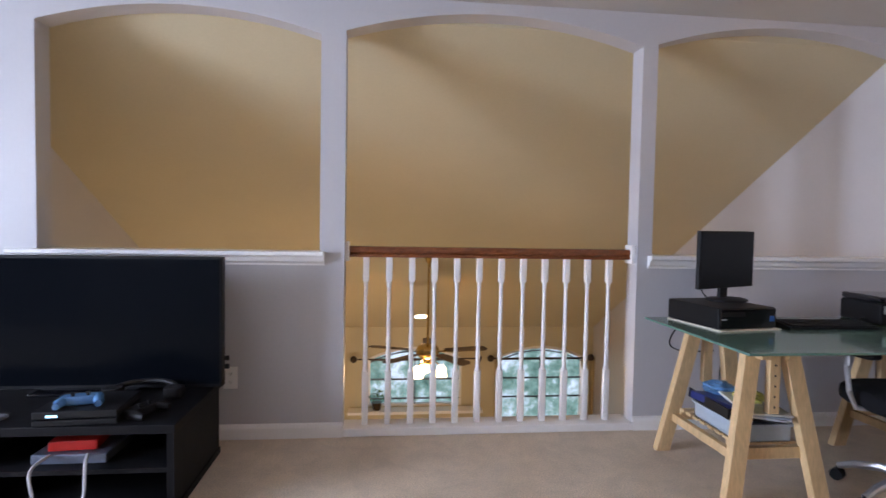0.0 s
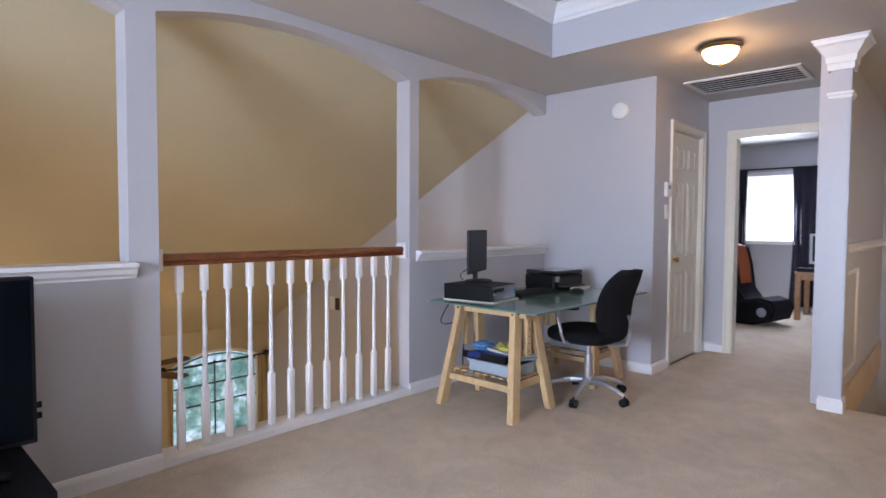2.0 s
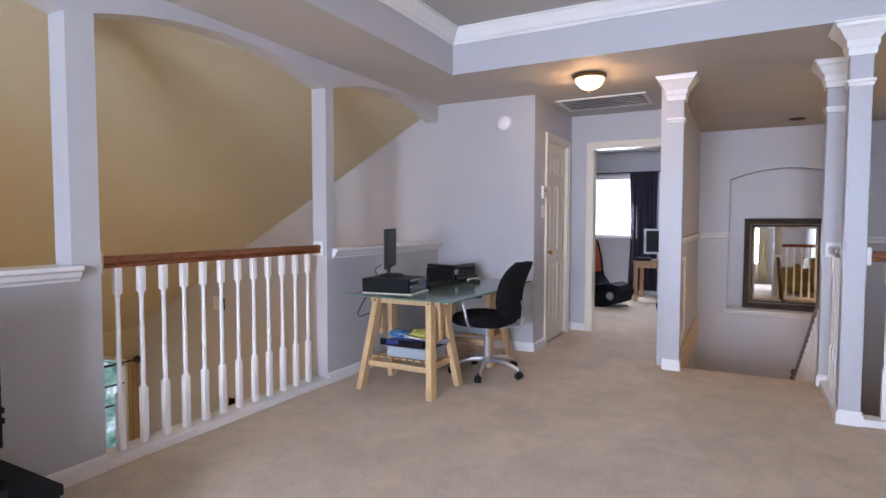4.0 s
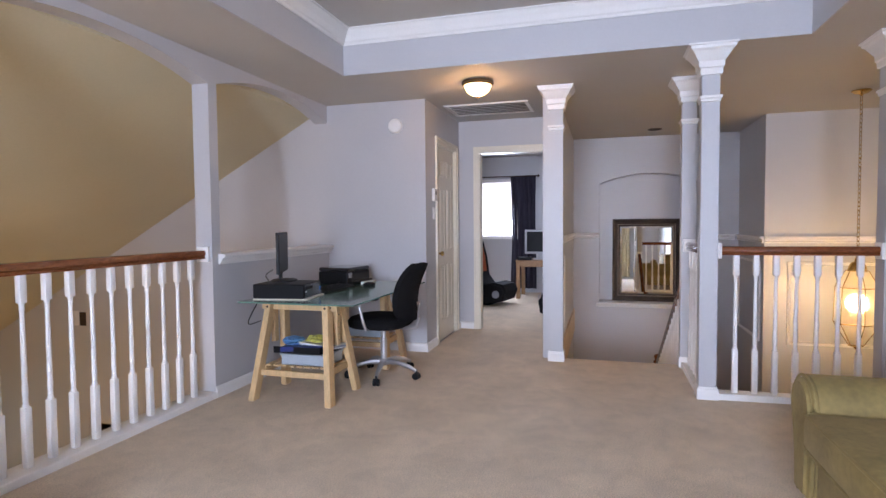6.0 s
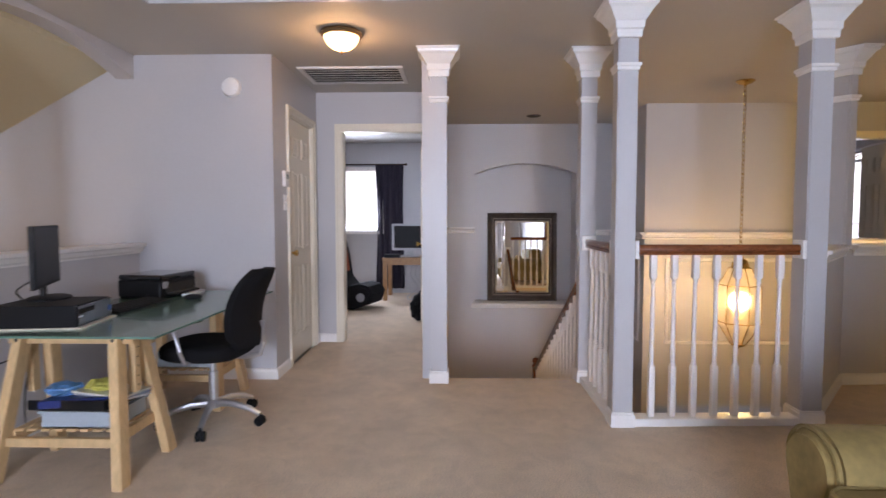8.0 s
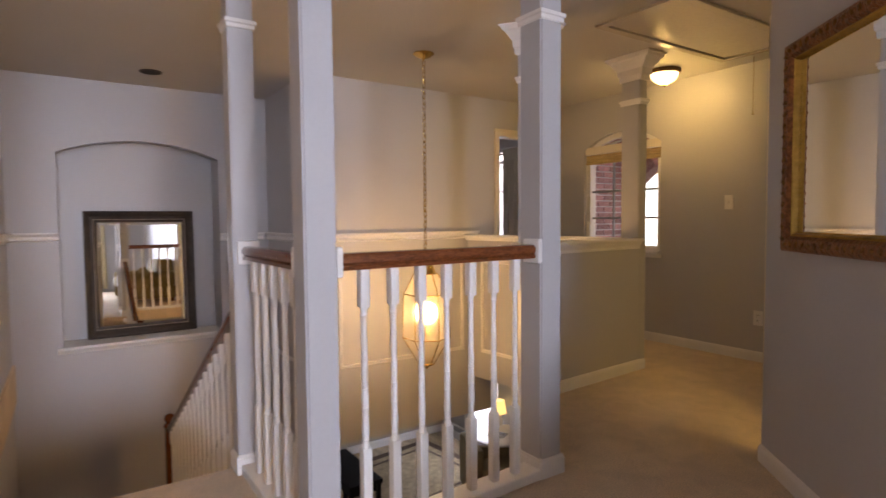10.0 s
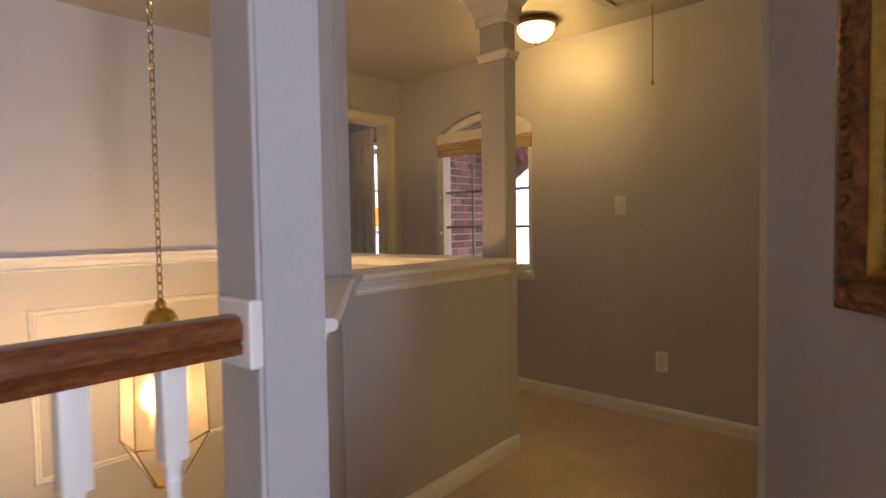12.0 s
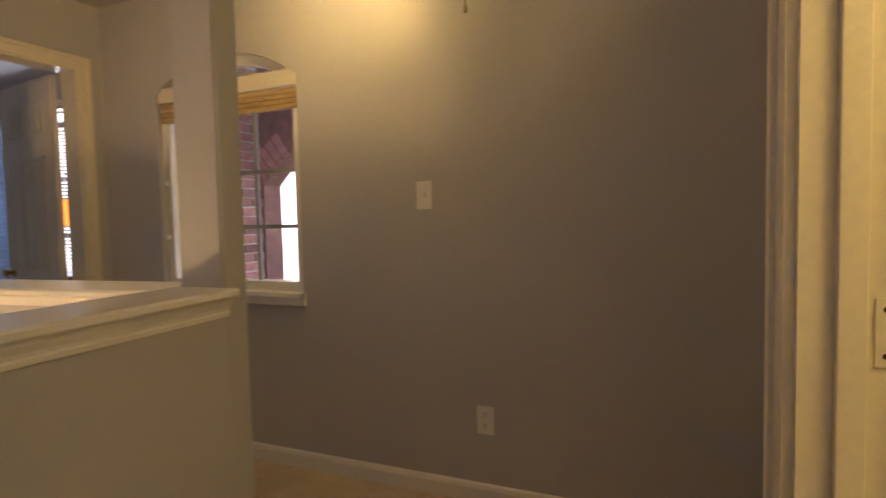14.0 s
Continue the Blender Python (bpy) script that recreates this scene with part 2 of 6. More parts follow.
molding(bm, (TX0 + e, TY1 - e, TZ), (TX1 - e, TY1 - e, TZ), (0, -1, 0), CROWN)
struct("trim_crown", bm, TRIM, "white crown moulding in the tray", "trim")

# ---- setting: the arched wall to the great room ----
AY0, AY1 = 3.0, 3.13
OPEN = [(-1.80, -0.40, 2.14, 2.25, 1.0), (-0.27, 1.363, 2.165, 2.29, 0.0), (1.45, 3.06, 2.18, 2.31, 1.0)]
bm = B()


def arch_fill(bm, x0, x1, spring, crown, ztop, y0, y1, n=28):
    """Wall above a segmental arch."""
    half, rise = (x1 - x0) / 2, crown - spring
    rad = (half * half + rise * rise) / (2 * rise)
    pts = []
    for i in range(n + 1):
        x = x0 + (x1 - x0) * i / n
        pts.append((x, y0, crown - rad + math.sqrt(max(0, rad * rad - (x - (x0 + x1) / 2) ** 2))))
    prism(bm, pts + [(x1, y0, ztop), (x0, y0, ztop)], (0, y1 - y0, 0))


xs = -4.8
for x0, x1, spring, crown, sill in OPEN:
    box(bm, xs, x0, AY0, AY1, -0.3, CE)
    arch_fill(bm, x0, x1, spring, crown, CE, AY0, AY1)
    if sill:
        box(bm, x0, x1, AY0, AY1, -0.3, sill - 0.03)
    else:
        box(bm, x0, x1, AY0, AY1, -0.3, 0.0)
    xs = x1
wall_n = struct("wall_north", bm, WALL, "grey partition with three arched openings to the great room", "wall")
SILLP = [(-0.15, 0), (0.055, 0), (0.055, -0.018), (0.045, -0.026), (0.036, -0.028), (0.028, -0.05), (0.014, -0.062), (0.014, -0.072), (0, -0.072), (0, -0.03), (-0.15, -0.03)]
for name, x0, x1 in (("trim_sill_west", -1.92, -0.375), ("trim_sill_east", 1.425, 3.06)):
    bm = B()
    molding(bm, (x0, AY0, 1.0), (x1, AY0, 1.0), (0, -1, 0), SILLP)
    struct(name, bm, TRIM, "white moulded sill of an arched opening", "trim")

# ---- setting: great room behind the arches ----
GX0, GX1, GY = -2.42, 3.06, 7.9


def gz(y):
    return 2.285 - 0.54 * (y - 3.1)


bm = B()
prism(bm, [(GX0, AY1, gz(AY1)), (GX0, GY, gz(GY)), (GX0, GY, gz(GY) + 0.15), (GX0, AY1, gz(AY1) + 0.15)], (GX1 - GX0, 0, 0))
struct("ceiling_great_room", bm, TAN, "tan sloped ceiling of the great room", "ceiling")
bm = B()
box(bm, GX1, GX1 + 0.12, 2.0, GY, -0.3, 2.6)
box(bm, GX1, GX1 + 0.12, AY1, GY, LOW, -0.3)
struct("wall_east_loft", bm, WALL, "grey wall beside the desk running on into the great room", "wall")
bm = B()
box(bm, GX0 - 0.12, GX0, AY1, GY, LOW, 2.6)
struct("wall_west_great_room", bm, WALL, "grey side wall of the great room", "wall")
bm = B()
WIN_G = [(-0.25, 1.10, -1.46), (1.62, 2.93, -2.1)]
xs = GX0
for x0, x1, zb in WIN_G:
    box(bm, xs, x0, GY, GY + 0.15, LOW, gz(GY) + 0.1)
    box(bm, x0, x1, GY, GY + 0.15, LOW, zb)
    arch_fill(bm, x0, x1, -0.76, -0.59, gz(GY) + 0.1, GY, GY + 0.15)
    xs = x1
box(bm, xs, GX1, GY, GY + 0.15, LOW, gz(GY) + 0.1)
struct("wall_north_great_room", bm, TAN, "tan far wall of the great room with two arched windows", "wall")
bm = B()
box(bm, GX0, GX1, AY1, GY, LOW - 0.2, LOW)
struct("floor_great_room", bm, CARPET, "carpet of the great room below", "floor")
bm = B()
box(bm, GX0, GX1, AY0 + 0.02, AY1, LOW, -0.3)
struct("wall_under_loft", bm, TAN, "tan wall below the loft", "wall")

# ---- setting: loft east side, closet wall, bedroom wall, stairwell ----
bm = B()
box(bm, 3.18, 3.43, 2.0, 2.12, 0, CE)
box(bm, 4.13, 4.30, 2.0, 2.12, 0, CE)
box(bm, 3.43, 4.13, 2.0, 2.12, 2.0, CE)
box(bm, 3.43, 4.13, 2.60, 2.68, 0, CE)
struct("wall_closet", bm, WALL, "grey wall with the closet door", "wall")
BX = 4.30
bm = B()
box(bm, BX, BX + 0.12, 1.77, 2.9, -0.3, CE)
box(bm, BX, BX + 0.12, 0.93, 0.99, 0, CE)
box(bm, BX, BX + 0.12, 0.99, 1.77, 2.0, CE)
struct("wall_bedroom", bm, WALL, "grey wall with the bedroom doorway", "wall")
bm = B()
box(bm, 3.10, 7.9, 0.82, 0.93, LOW, CE)
struct("wall_stair_north", bm, WALL, "grey wall along the stairs", "wall")
# stair end wall with an arched niche
NX, NY0, NY1 = 6.10, -0.80, 0.47
bm = B()
box(bm, NX, NX + 0.12, -1.26, NY0, LOW, CE)
box(bm, NX, NX + 0.12, NY1, 0.82, LOW, CE)
box(bm, NX, NX + 0.12, NY0, NY1, LOW, 0.07)
half, rise, cz = (NY1 - NY0) / 2, 0.13, 1.86
rad = (half * half + rise * rise) / (2 * rise)
pts = [(NX, NY0 + (NY1 - NY0) * i / 24, cz - rad + math.sqrt(rad * rad - (-half + 2 * half * i / 24) ** 2)) for i in range(25)]
prism(bm, pts + [(NX, NY1, CE), (NX, NY0, CE)], (0.12, 0, 0))
box(bm, NX + 0.12, NX + 0.34, NY0 - 0.1, NY0, 0.0, 2.1)
box(bm, NX + 0.12, NX + 0.34, NY1, NY1 + 0.1, 0.0, 2.1)
box(bm, NX + 0.12, NX + 0.34, NY0, NY1, 1.9, 2.1)
box(bm, NX + 0.12, NX + 0.34, NY0, NY1, -0.1, 0.07)
box(bm, NX + 0.30, NX + 0.40, NY0 - 0.1, NY1 + 0.1, -0.1, 2.1)
struct("wall_stair_end", bm, WALL, "grey stair wall with an arched niche", "wall")
bm = B()
molding(bm, (NX, NY1 + 0.04, 0.10), (NX, NY0 - 0.04, 0.10), (-1, 0, 0), [(-0.3, 0), (0.05, 0), (0.05, -0.02), (0.035, -0.03), (0.015, -0.06), (0, -0.06), (0, -0.03), (-0.3, -0.03)])
struct("trim_niche_sill", bm, TRIM, "white niche sill", "trim")
# foyer walls
FX = 4.90
bm = B()
box(bm, FX, FX + 0.12, -3.21, -1.26, -0.80, CE)
box(bm, FX, FX + 0.12, -4.08, -3.95, -0.3, CE)
box(bm, FX, FX + 0.12, -3.95, -3.26, 2.0, CE)
box(bm, FX, FX + 0.12, -3.26, -3.21, -0.3, CE)
struct("wall_foyer_east", bm, WALL, "greige foyer wall with panel moulding", "wall")
bm = B()
box(bm, FX + 0.12, NX + 0.12, -1.38, -1.26, LOW, CE)
box(bm, FX, FX + 0.12, -1.38, -1.26, LOW, -0.80)
struct("wall_stair_south", bm, WALL, "grey wall beside the stair landing", "wall")
CHAIR = [(0, 0.0), (0.02, 0.0), (0.03, 0.012), (0.018, 0.02), (0.016, 0.04), (0.03, 0.05), (0.045, 0.06), (0.045, 0.072), (0, 0.072)]
bm = B()
molding(bm, (FX, -1.26, 0.96), (FX, -2.98, 0.96), (-1, 0, 0), CHAIR)
molding(bm, (FX, -1.26, 0.96), (NX, -1.26, 0.96), (0, 1, 0), CHAIR)
molding(bm, (NX, -1.215, 0.96), (NX, NY0 - 0.0, 0.96), (-1, 0, 0), CHAIR)
molding(bm, (NX, NY1, 0.99), (NX, 0.82, 0.99), (-1, 0, 0), CHAIR)
molding(bm, (3.14, 0.82, 0.99), (NX - 0.045, 0.82, 0.99), (0, -1, 0), CHAIR)
struct("trim_chair_rail", bm, TRIM, "cream chair rail round the stairwell and foyer", "trim")

# ---- setting: hall half wall round the foyer ----
HW = [(2.33, -1.44), (3.03, -2.035), (3.11, -3.20), (4.90, -2.98)]


def offset(pts, d):
    """The line pushed to its left by d."""
    out = []
    for i, p in enumerate(pts):
        dirs = []
        if i:
            dirs.append((Vector(p) - Vector(pts[i - 1])).normalized())
        if i < len(pts) - 1:
            dirs.append((Vector(pts[i + 1]) - Vector(p)).normalized())
        nn = Vector((0, 0))
        for a in dirs:
            nn += Vector((-a.y, a.x))
        nn.normalize()
        k = max(0.3, nn.dot(Vector((-dirs[0].y, dirs[0].x))))
        out.append(Vector(p) + nn * d / k)
    return out


def ribbon(bm, pts, d0, d1, z0, z1):
    a, b = offset(pts, d0), offset(pts, d1)
    for i in range(len(pts) - 1):
        prism(bm, [(*a[i], z0), (*a[i + 1], z0), (*b[i + 1], z0), (*b[i], z0)], (0, 0, z1 - z0))


HWV = [Vector(p) for p in HW]
bm = B()
ribbon(bm, HWV, 0.0, 0.13, -0.40, 0.955)
struct("wall_half", bm, WALL, "grey half wall round the foyer opening", "wall")
def run_profile(bm, pts, prof):
    """A closed profile of (outwards, z) swept along a line in plan, mitred at its corners."""
    lines = [[Vector((*p, z)) for p in offset(pts, -o)] for o, z in prof]
    rings = [[bm.verts.new(line[i]) for line in lines] for i in range(len(pts))]
    n = len(prof)
    for a, b in zip(rings, rings[1:]):
        for k in range(n):
            bm.faces.new((a[k], a[(k + 1) % n], b[(k + 1) % n], b[k]))
    bm.faces.new(rings[0][::-1]), bm.faces.new(rings[-1])


CAP = [(0.0, 0.915), (0.010, 0.915), (0.012, 0.926), (0.008, 0.930), (0.012, 0.940), (0.024, 0.956), (0.027, 0.966), (0.040, 0.968), (0.046, 0.974), (0.046, 0.986), (0.040, 0.992),
                      (-0.170, 0.992), (-0.176, 0.986), (-0.176, 0.974), (-0.160, 0.966), (-0.150, 0.94), (-0.13, 0.94), (-0.13, 0.954), (0.0, 0.954)]
# each run of cap butts against the columns
for name, p, q in (("trim_cap_diagonal", (2.33, -1.44), (3.03, -2.035)), ("trim_cap_hall", (3.0341, -2.095), (3.1048, -3.125)), ("trim_cap_south", (3.292, -3.178), (4.90, -2.98))):
    bm = B()
    run_profile(bm, [Vector(p), Vector(q)], CAP)
    struct(name, bm, TRIM, "white moulded cap of the half wall", "trim")

# ---- setting: hall south and west walls, diagonal wall, loft west and south ----
SY = -4.08
WX0, WX1, WZ0, WZS, WZC = 3.59, 4.49, 0.83, 1.84, 1.99
bm = B()
box(bm, 1.45, WX0, SY - 0.15, SY, -0.3, CE)
box(bm, WX1, 5.12, SY - 0.15, SY, -0.3, CE)
box(bm, WX0, WX1, SY - 0.15, SY, -0.3, WZ0)
arch_fill(bm, WX0, WX1, WZS, WZC, CE, SY - 0.15, SY)
struct("wall_south_hall", bm, WALL, "grey hall wall with an arched window", "wall")
CX, CY = 1.765, -2.245
HALLW = pose(CX, CY, 0, 0, 0, -84.4)
bm = B()
prism(bm, [(0.697, -1.3, -0.3), (CX, CY, -0.3), (1.65, -2.29, -0.3), (0.64, -1.41, -0.3)], (0, 0, CE + 0.3))
struct("wall_diagonal", bm, WALL, "grey diagonal wall with the gilt mirror", "wall")
bm = B()
box(bm, 0.004, 0.10, -0.12, 0, -0.3, CE, HALLW)
box(bm, 0.10, 0.61, -0.12, 0, 2.0, CE, HALLW)
p0, p1 = HALLW @ Vector((0.61, 0, 0)), HALLW @ Vector((0.61, -0.12, 0))
prism(bm, [(p0.x, p0.y, -0.3), (p0.x + 0.005, p0.y - 0.06, -0.3), (1.62, -4.08, -0.3), (1.50, -4.08, -0.3), (p1.x, p1.y, -0.3)], (0, 0, CE + 0.3))
struct("wall_hall_west", bm, WALL, "grey hall wall with a doorway", "wall")
bm = B()
box(bm, -4.8, 0.68, -1.42, -1.3, -0.3, CE)
struct("wall_south_loft", bm, WALL, "grey wall behind the sofa", "wall")
bm = B()
WW = [(-0.12, 0.62, 0.6, 2.05), (0.74, 1.50, 0.6, 2.05)]
ys = -1.3
for y0, y1, z0, z1 in WW:
    box(bm, -4.8, -4.7, ys, y0, -0.3, CE)
    box(bm, -4.8, -4.7, y0, y1, -0.3, z0)
    box(bm, -4.8, -4.7, y0, y1, z1, CE)
    ys = y1
box(bm, -4.8, -4.7, ys, 3.0, -0.3, CE)
struct("wall_west_loft", bm, WALL, "grey wall with two windows", "wall")
# closed room behind the hall's doorway
bm = B()
box(bm, 0.2, 0.3, -4.2, -1.42, -0.3, CE)
box(bm, 0.3, 1.67, -4.2, -4.08, -0.3, CE)
struct("wall_side_room", bm, WALL, "grey wall of the side room", "wall")
bm = B()
prism(bm, [(0.3, -4.08, -0.3), (1.59, -4.08, -0.3), (1.76, -2.25, -0.3), (0.9, -1.43, -0.3), (0.3, -1.43, -0.3)], (0, 0, 0.297))
struct("floor_side_room", bm, CARPET, "beige carpet of the side room", "floor")

# ---- setting: bedroom and guest room shells ----
bm = B()
box(bm, 7.80, 7.92, 0.93, 1.84, -0.3, CE)
box(bm, 7.80, 7.92, 2.60, 4.2, -0.3, CE)
box(bm, 7.80, 7.92, 1.84, 2.60, -0.3, 0.93)
box(bm, 7.80, 7.92, 1.84, 2.60, 1.97, CE)
box(bm, 4.30, 7.92, 4.1, 4.2, -0.3, CE)
box(bm, 4.30, 4.42, 2.9, 4.1, -0.3, CE)
struct("wall_bedroom_outer", bm, WALL, "greige bedroom walls with a window", "wall")
bm = B()
box(bm, 6.5, 8.7, -4.2, 4.3, CE, CE + 0.2)
box(bm, 5.02, 8.7, -4.95, -4.2, CE, CE + 0.2)
box(bm, 4.3, 6.5, 3.13, 4.3, CE, CE + 0.2)
struct("ceiling_rooms", bm, CEIL, "white ceilings of the rooms beyond", "ceiling")
bm = B()
GW0, GW1, GWY = 5.85, 7.40, -4.80
box(bm, 5.02, GW0, GWY - 0.15, GWY, -0.3, CE)
box(bm, GW1, 8.7, GWY - 0.15, GWY, -0.3, CE)
box(bm, GW0, GW1, GWY - 0.15, GWY, -0.3, 0.6)
arch_fill(bm, GW0, GW1, 1.98, 2.16, CE, GWY - 0.15, GWY)
box(bm, 5.02, 5.12, GWY, SY - 0.15, -0.3, CE)
box(bm, 8.6, 8.7, GWY, -1.38, -0.3, CE)
box(bm, FX + 0.12, 8.7, -1.5, -1.38, -0.3, CE)
struct("wall_guest_room", bm, WALL, "greige walls of the room beyond the hall", "wall")

# ---- setting: the foyer and dining room below ----
TILE = mat("stone_tile", (0.42, 0.31, 0.19), 0.35, spread=0.35, scale=3.0, fine=0.2, fscale=14, stretch=(1, 4, 1))
bm = B()
box(bm, 1.6, 8.9, -5.2, 0.8, LOW - 0.2, LOW)
struct("floor_foyer", bm, TILE, "brown marbled tile floor of the foyer", "floor")
bm = B()
box(bm, 8.9, 9.0, -5.3, -1.26, LOW, -0.3)
box(bm, 7.95, 9.3, -5.3, -5.2, LOW, -0.3)
box(bm, 1.5, 7.25, -5.3, -5.2, LOW, -0.3)
box(bm, 7.25, 7.95, -5.3, -5.2, LOW, -2.35)
box(bm, 7.25, 7.95, -5.3, -5.2, -1.1, -0.3)
box(bm, 1.5, 1.6, -5.3, 0.8, LOW, -0.3)
box(bm, 6.22, 9.3, -1.38, -1.262, LOW, -0.3)
box(bm, 1.6, 3.1, 0.76, 0.88, LOW, -0.3)
struct("wall_dining", bm, WALL, "pale walls of the dining room below", "wall")
bm = B()
box(bm, 5.02, 9.3, -5.3, -1.38, -0.42, -0.30)
box(bm, 1.5, 5.02, -5.3, -4.23, -0.42, -0.30)
struct("ceiling_dining", bm, CEIL, "ceiling of the dining room below", "ceiling")

# ---- setting: stairs down ----
RISE, RUN = 0.168, 0.30
bm = B()
box(bm, 3.12 + RUN * 8, NX - 0.002, -1.255, 0.818, -RISE * 9 - 0.25, -RISE * 9)
stairs = struct("stairs", bm, CARPET, "carpeted stairs going down to a landing", "stairs")
bm = B()
box(bm, 0.0, RUN - 0.001, -0.19, 0.818, -0.25, 0.0)
box(bm, 0.0, 0.03, -0.19, 0.818, 0.0, RISE - 0.03)
first = obj("step", bm, CARPET)
first.parent = stairs
first.matrix_local = pose(3.12, 0, -RISE)
for i in range(1, 8):
    o = new("step", first.data)
    o.parent = stairs
    o.matrix_local = pose(3.12 + RUN * i, 0, -RISE * (i + 1))
bm = B()
prism(bm, [(3.20, -0.31, -0.45), (3.20, -0.31, -0.02), (5.60, -0.31, -1.36), (5.60, -0.31, -1.75)], (0, 0.118, 0))
struct("trim_stringer", bm, TRIM, "white stair stringer", "trim")

# ---- setting: baseboards and casings ----
BASE = [(0, 0), (0.014, 0), (0.014, 0.058), (0.009, 0.072), (0.0, 0.08)]
bm = B()
molding(bm, (-4.7, AY0, 0), (-0.27, AY0, 0), (0, -1, 0), BASE)
molding(bm, (1.363, AY0, 0), (3.06, AY0, 0), (0, -1, 0), BASE)
molding(bm, (3.06, 3.0, 0), (3.06, 2.0, 0), (-1, 0, 0), BASE)
molding(bm, (3.046, 2.0, 0), (3.37, 2.0, 0), (0, -1, 0), BASE)
molding(bm, (4.19, 2.0, 0), (4.30, 2.0, 0), (0, -1, 0), BASE)
molding(bm, (4.30, 2.0, 0), (4.30, 1.83, 0), (-1, 0, 0), BASE)
molding(bm, (1.62, SY, 0), (4.90, SY, 0), (0, 1, 0), BASE)

molding(bm, (0.697, -1.3, 0), (CX + 0.007, CY - 0.006, 0), (0.663, 0.749, 0), BASE)
molding(bm, (-4.7, -1.3, 0), (0.70, -1.3, 0), (0, 1, 0), BASE)
for p, q in ((HW[0], HW[1]), (HW[1], HW[2]), (HW[2], HW[3])):
    d = (Vector(q) - Vector(p)).normalized()
    molding(bm, (*p, 0), (*q, 0), (d.y, -d.x, 0), BASE)
TALL = [(0, 0), (0.018, 0), (0.018, 0.10), (0.010, 0.125), (0.0, 0.13)]
molding(bm, (8.9, -1.4, LOW), (8.9, -5.2, LOW), (-1, 0, 0), TALL)
molding(bm, (5.0, -5.2, LOW), (8.9, -5.2, LOW), (0, 1, 0), TALL)
struct("baseboard", bm, TRIM, "white painted baseboards", "baseboard")

# ---- columns ----
def column(x, y, z0, w, label, base=True, foot=None):
    """A square column, or one on four given corners round (x, y)."""
    c = thing("column", pose(x, y, z0), label, "column", "columns round the stairwell")
    top = CE - z0
    h = w / 2
    foot = foot or ((-h, -h), (h, -h), (h, h), (-h, h))

    def ring_at(bm, r, z):
        return [bm.verts.new((px * (1 + (r - h) / max(h, math.hypot(px, py) * 0.7071)), py * (1 + (r - h) / max(h, math.hypot(px, py) * 0.7071)), z)) for px, py in foot]

    def solid(bm, prof):
        rings = [ring_at(bm, r, z) for r, z in prof]
        for a, b in zip(rings, rings[1:]):
            for i in range(4):
                bm.faces.new((a[i], a[(i + 1) % 4], b[(i + 1) % 4], b[i]))
        bm.faces.new(rings[0][::-1]), bm.faces.new(rings[-1])

    bm = B()
    solid(bm, [(h, 0), (h, top - 0.01)])
    bmesh.ops.bevel(bm, geom=[e for e in bm.edges if abs(e.verts[0].co.z - e.verts[1].co.z) > 0.5], offset=0.007, segments=2, affect="EDGES")
    part("shaft", bm, WALL, c)
    if base:
        bm = B()
        k = h + 0.012
        solid(bm, [(k, 0), (k, 0.07), (h + 0.007, 0.074), (h + 0.006, 0.085), (h + 0.001, 0.086)])
        part("base", bm, TRIM, c, "white base moulding")
    # square capital that flares up to the ceiling
    bm = B()
    prof = [(h + 0.003, -0.19), (h + 0.012, -0.188), (h + 0.014, -0.15), (h + 0.022, -0.142), (h + 0.024, -0.105), (h + 0.038, -0.085), (h + 0.062, -0.045), (h + 0.078, -0.032),
            (h + 0.082, -0.014), (h + 0.092, -0.012), (h + 0.092, -0.001)]
    solid(bm, [(r, top + z) for r, z in prof])
    part("capital", bm, TRIM, c, "white flared capital")
    bm = B()
    solid(bm, [(h + 0.001, top - 0.365), (h + 0.006, top - 0.36), (h + 0.006, top - 0.345), (h + 0.013, top - 0.34), (h + 0.013, top - 0.325), (h + 0.001, top - 0.322)])
    part("collar", bm, TRIM, c, "white astragal band")
    return c


column(3.045, 0.806, 0.0, 0.115, "square grey column with white capital beside the stair wall")
column(2.23, -0.262, 0.0, 0.11, "square grey column with white capital at the railing corner")
column(3.09, -0.250, 0.0, 0.11, "square grey column with white capital at the stair head")
column(2.290, -1.337, 0.0, 0.128, "square grey column with white capital at the half wall", True, ((-0.065, -0.062), (0.071, -0.062), (0.071, 0.061), (-0.065, 0.061)))
column(3.087, -2.012, 0.0, 0.125, "grey column with white capital wrapped round the bend of the half wall", False, ((-0.059, -0.018), (-0.054, -0.078), (0.070, -0.045), (0.044, 0.066)))
column(3.186, -3.160, 0.0, 0.12, "grey column with white capital at the half wall end", False, ((-0.082, -0.046), (0.082, -0.046), (0.082, 0.042), (-0.082, 0.042)))


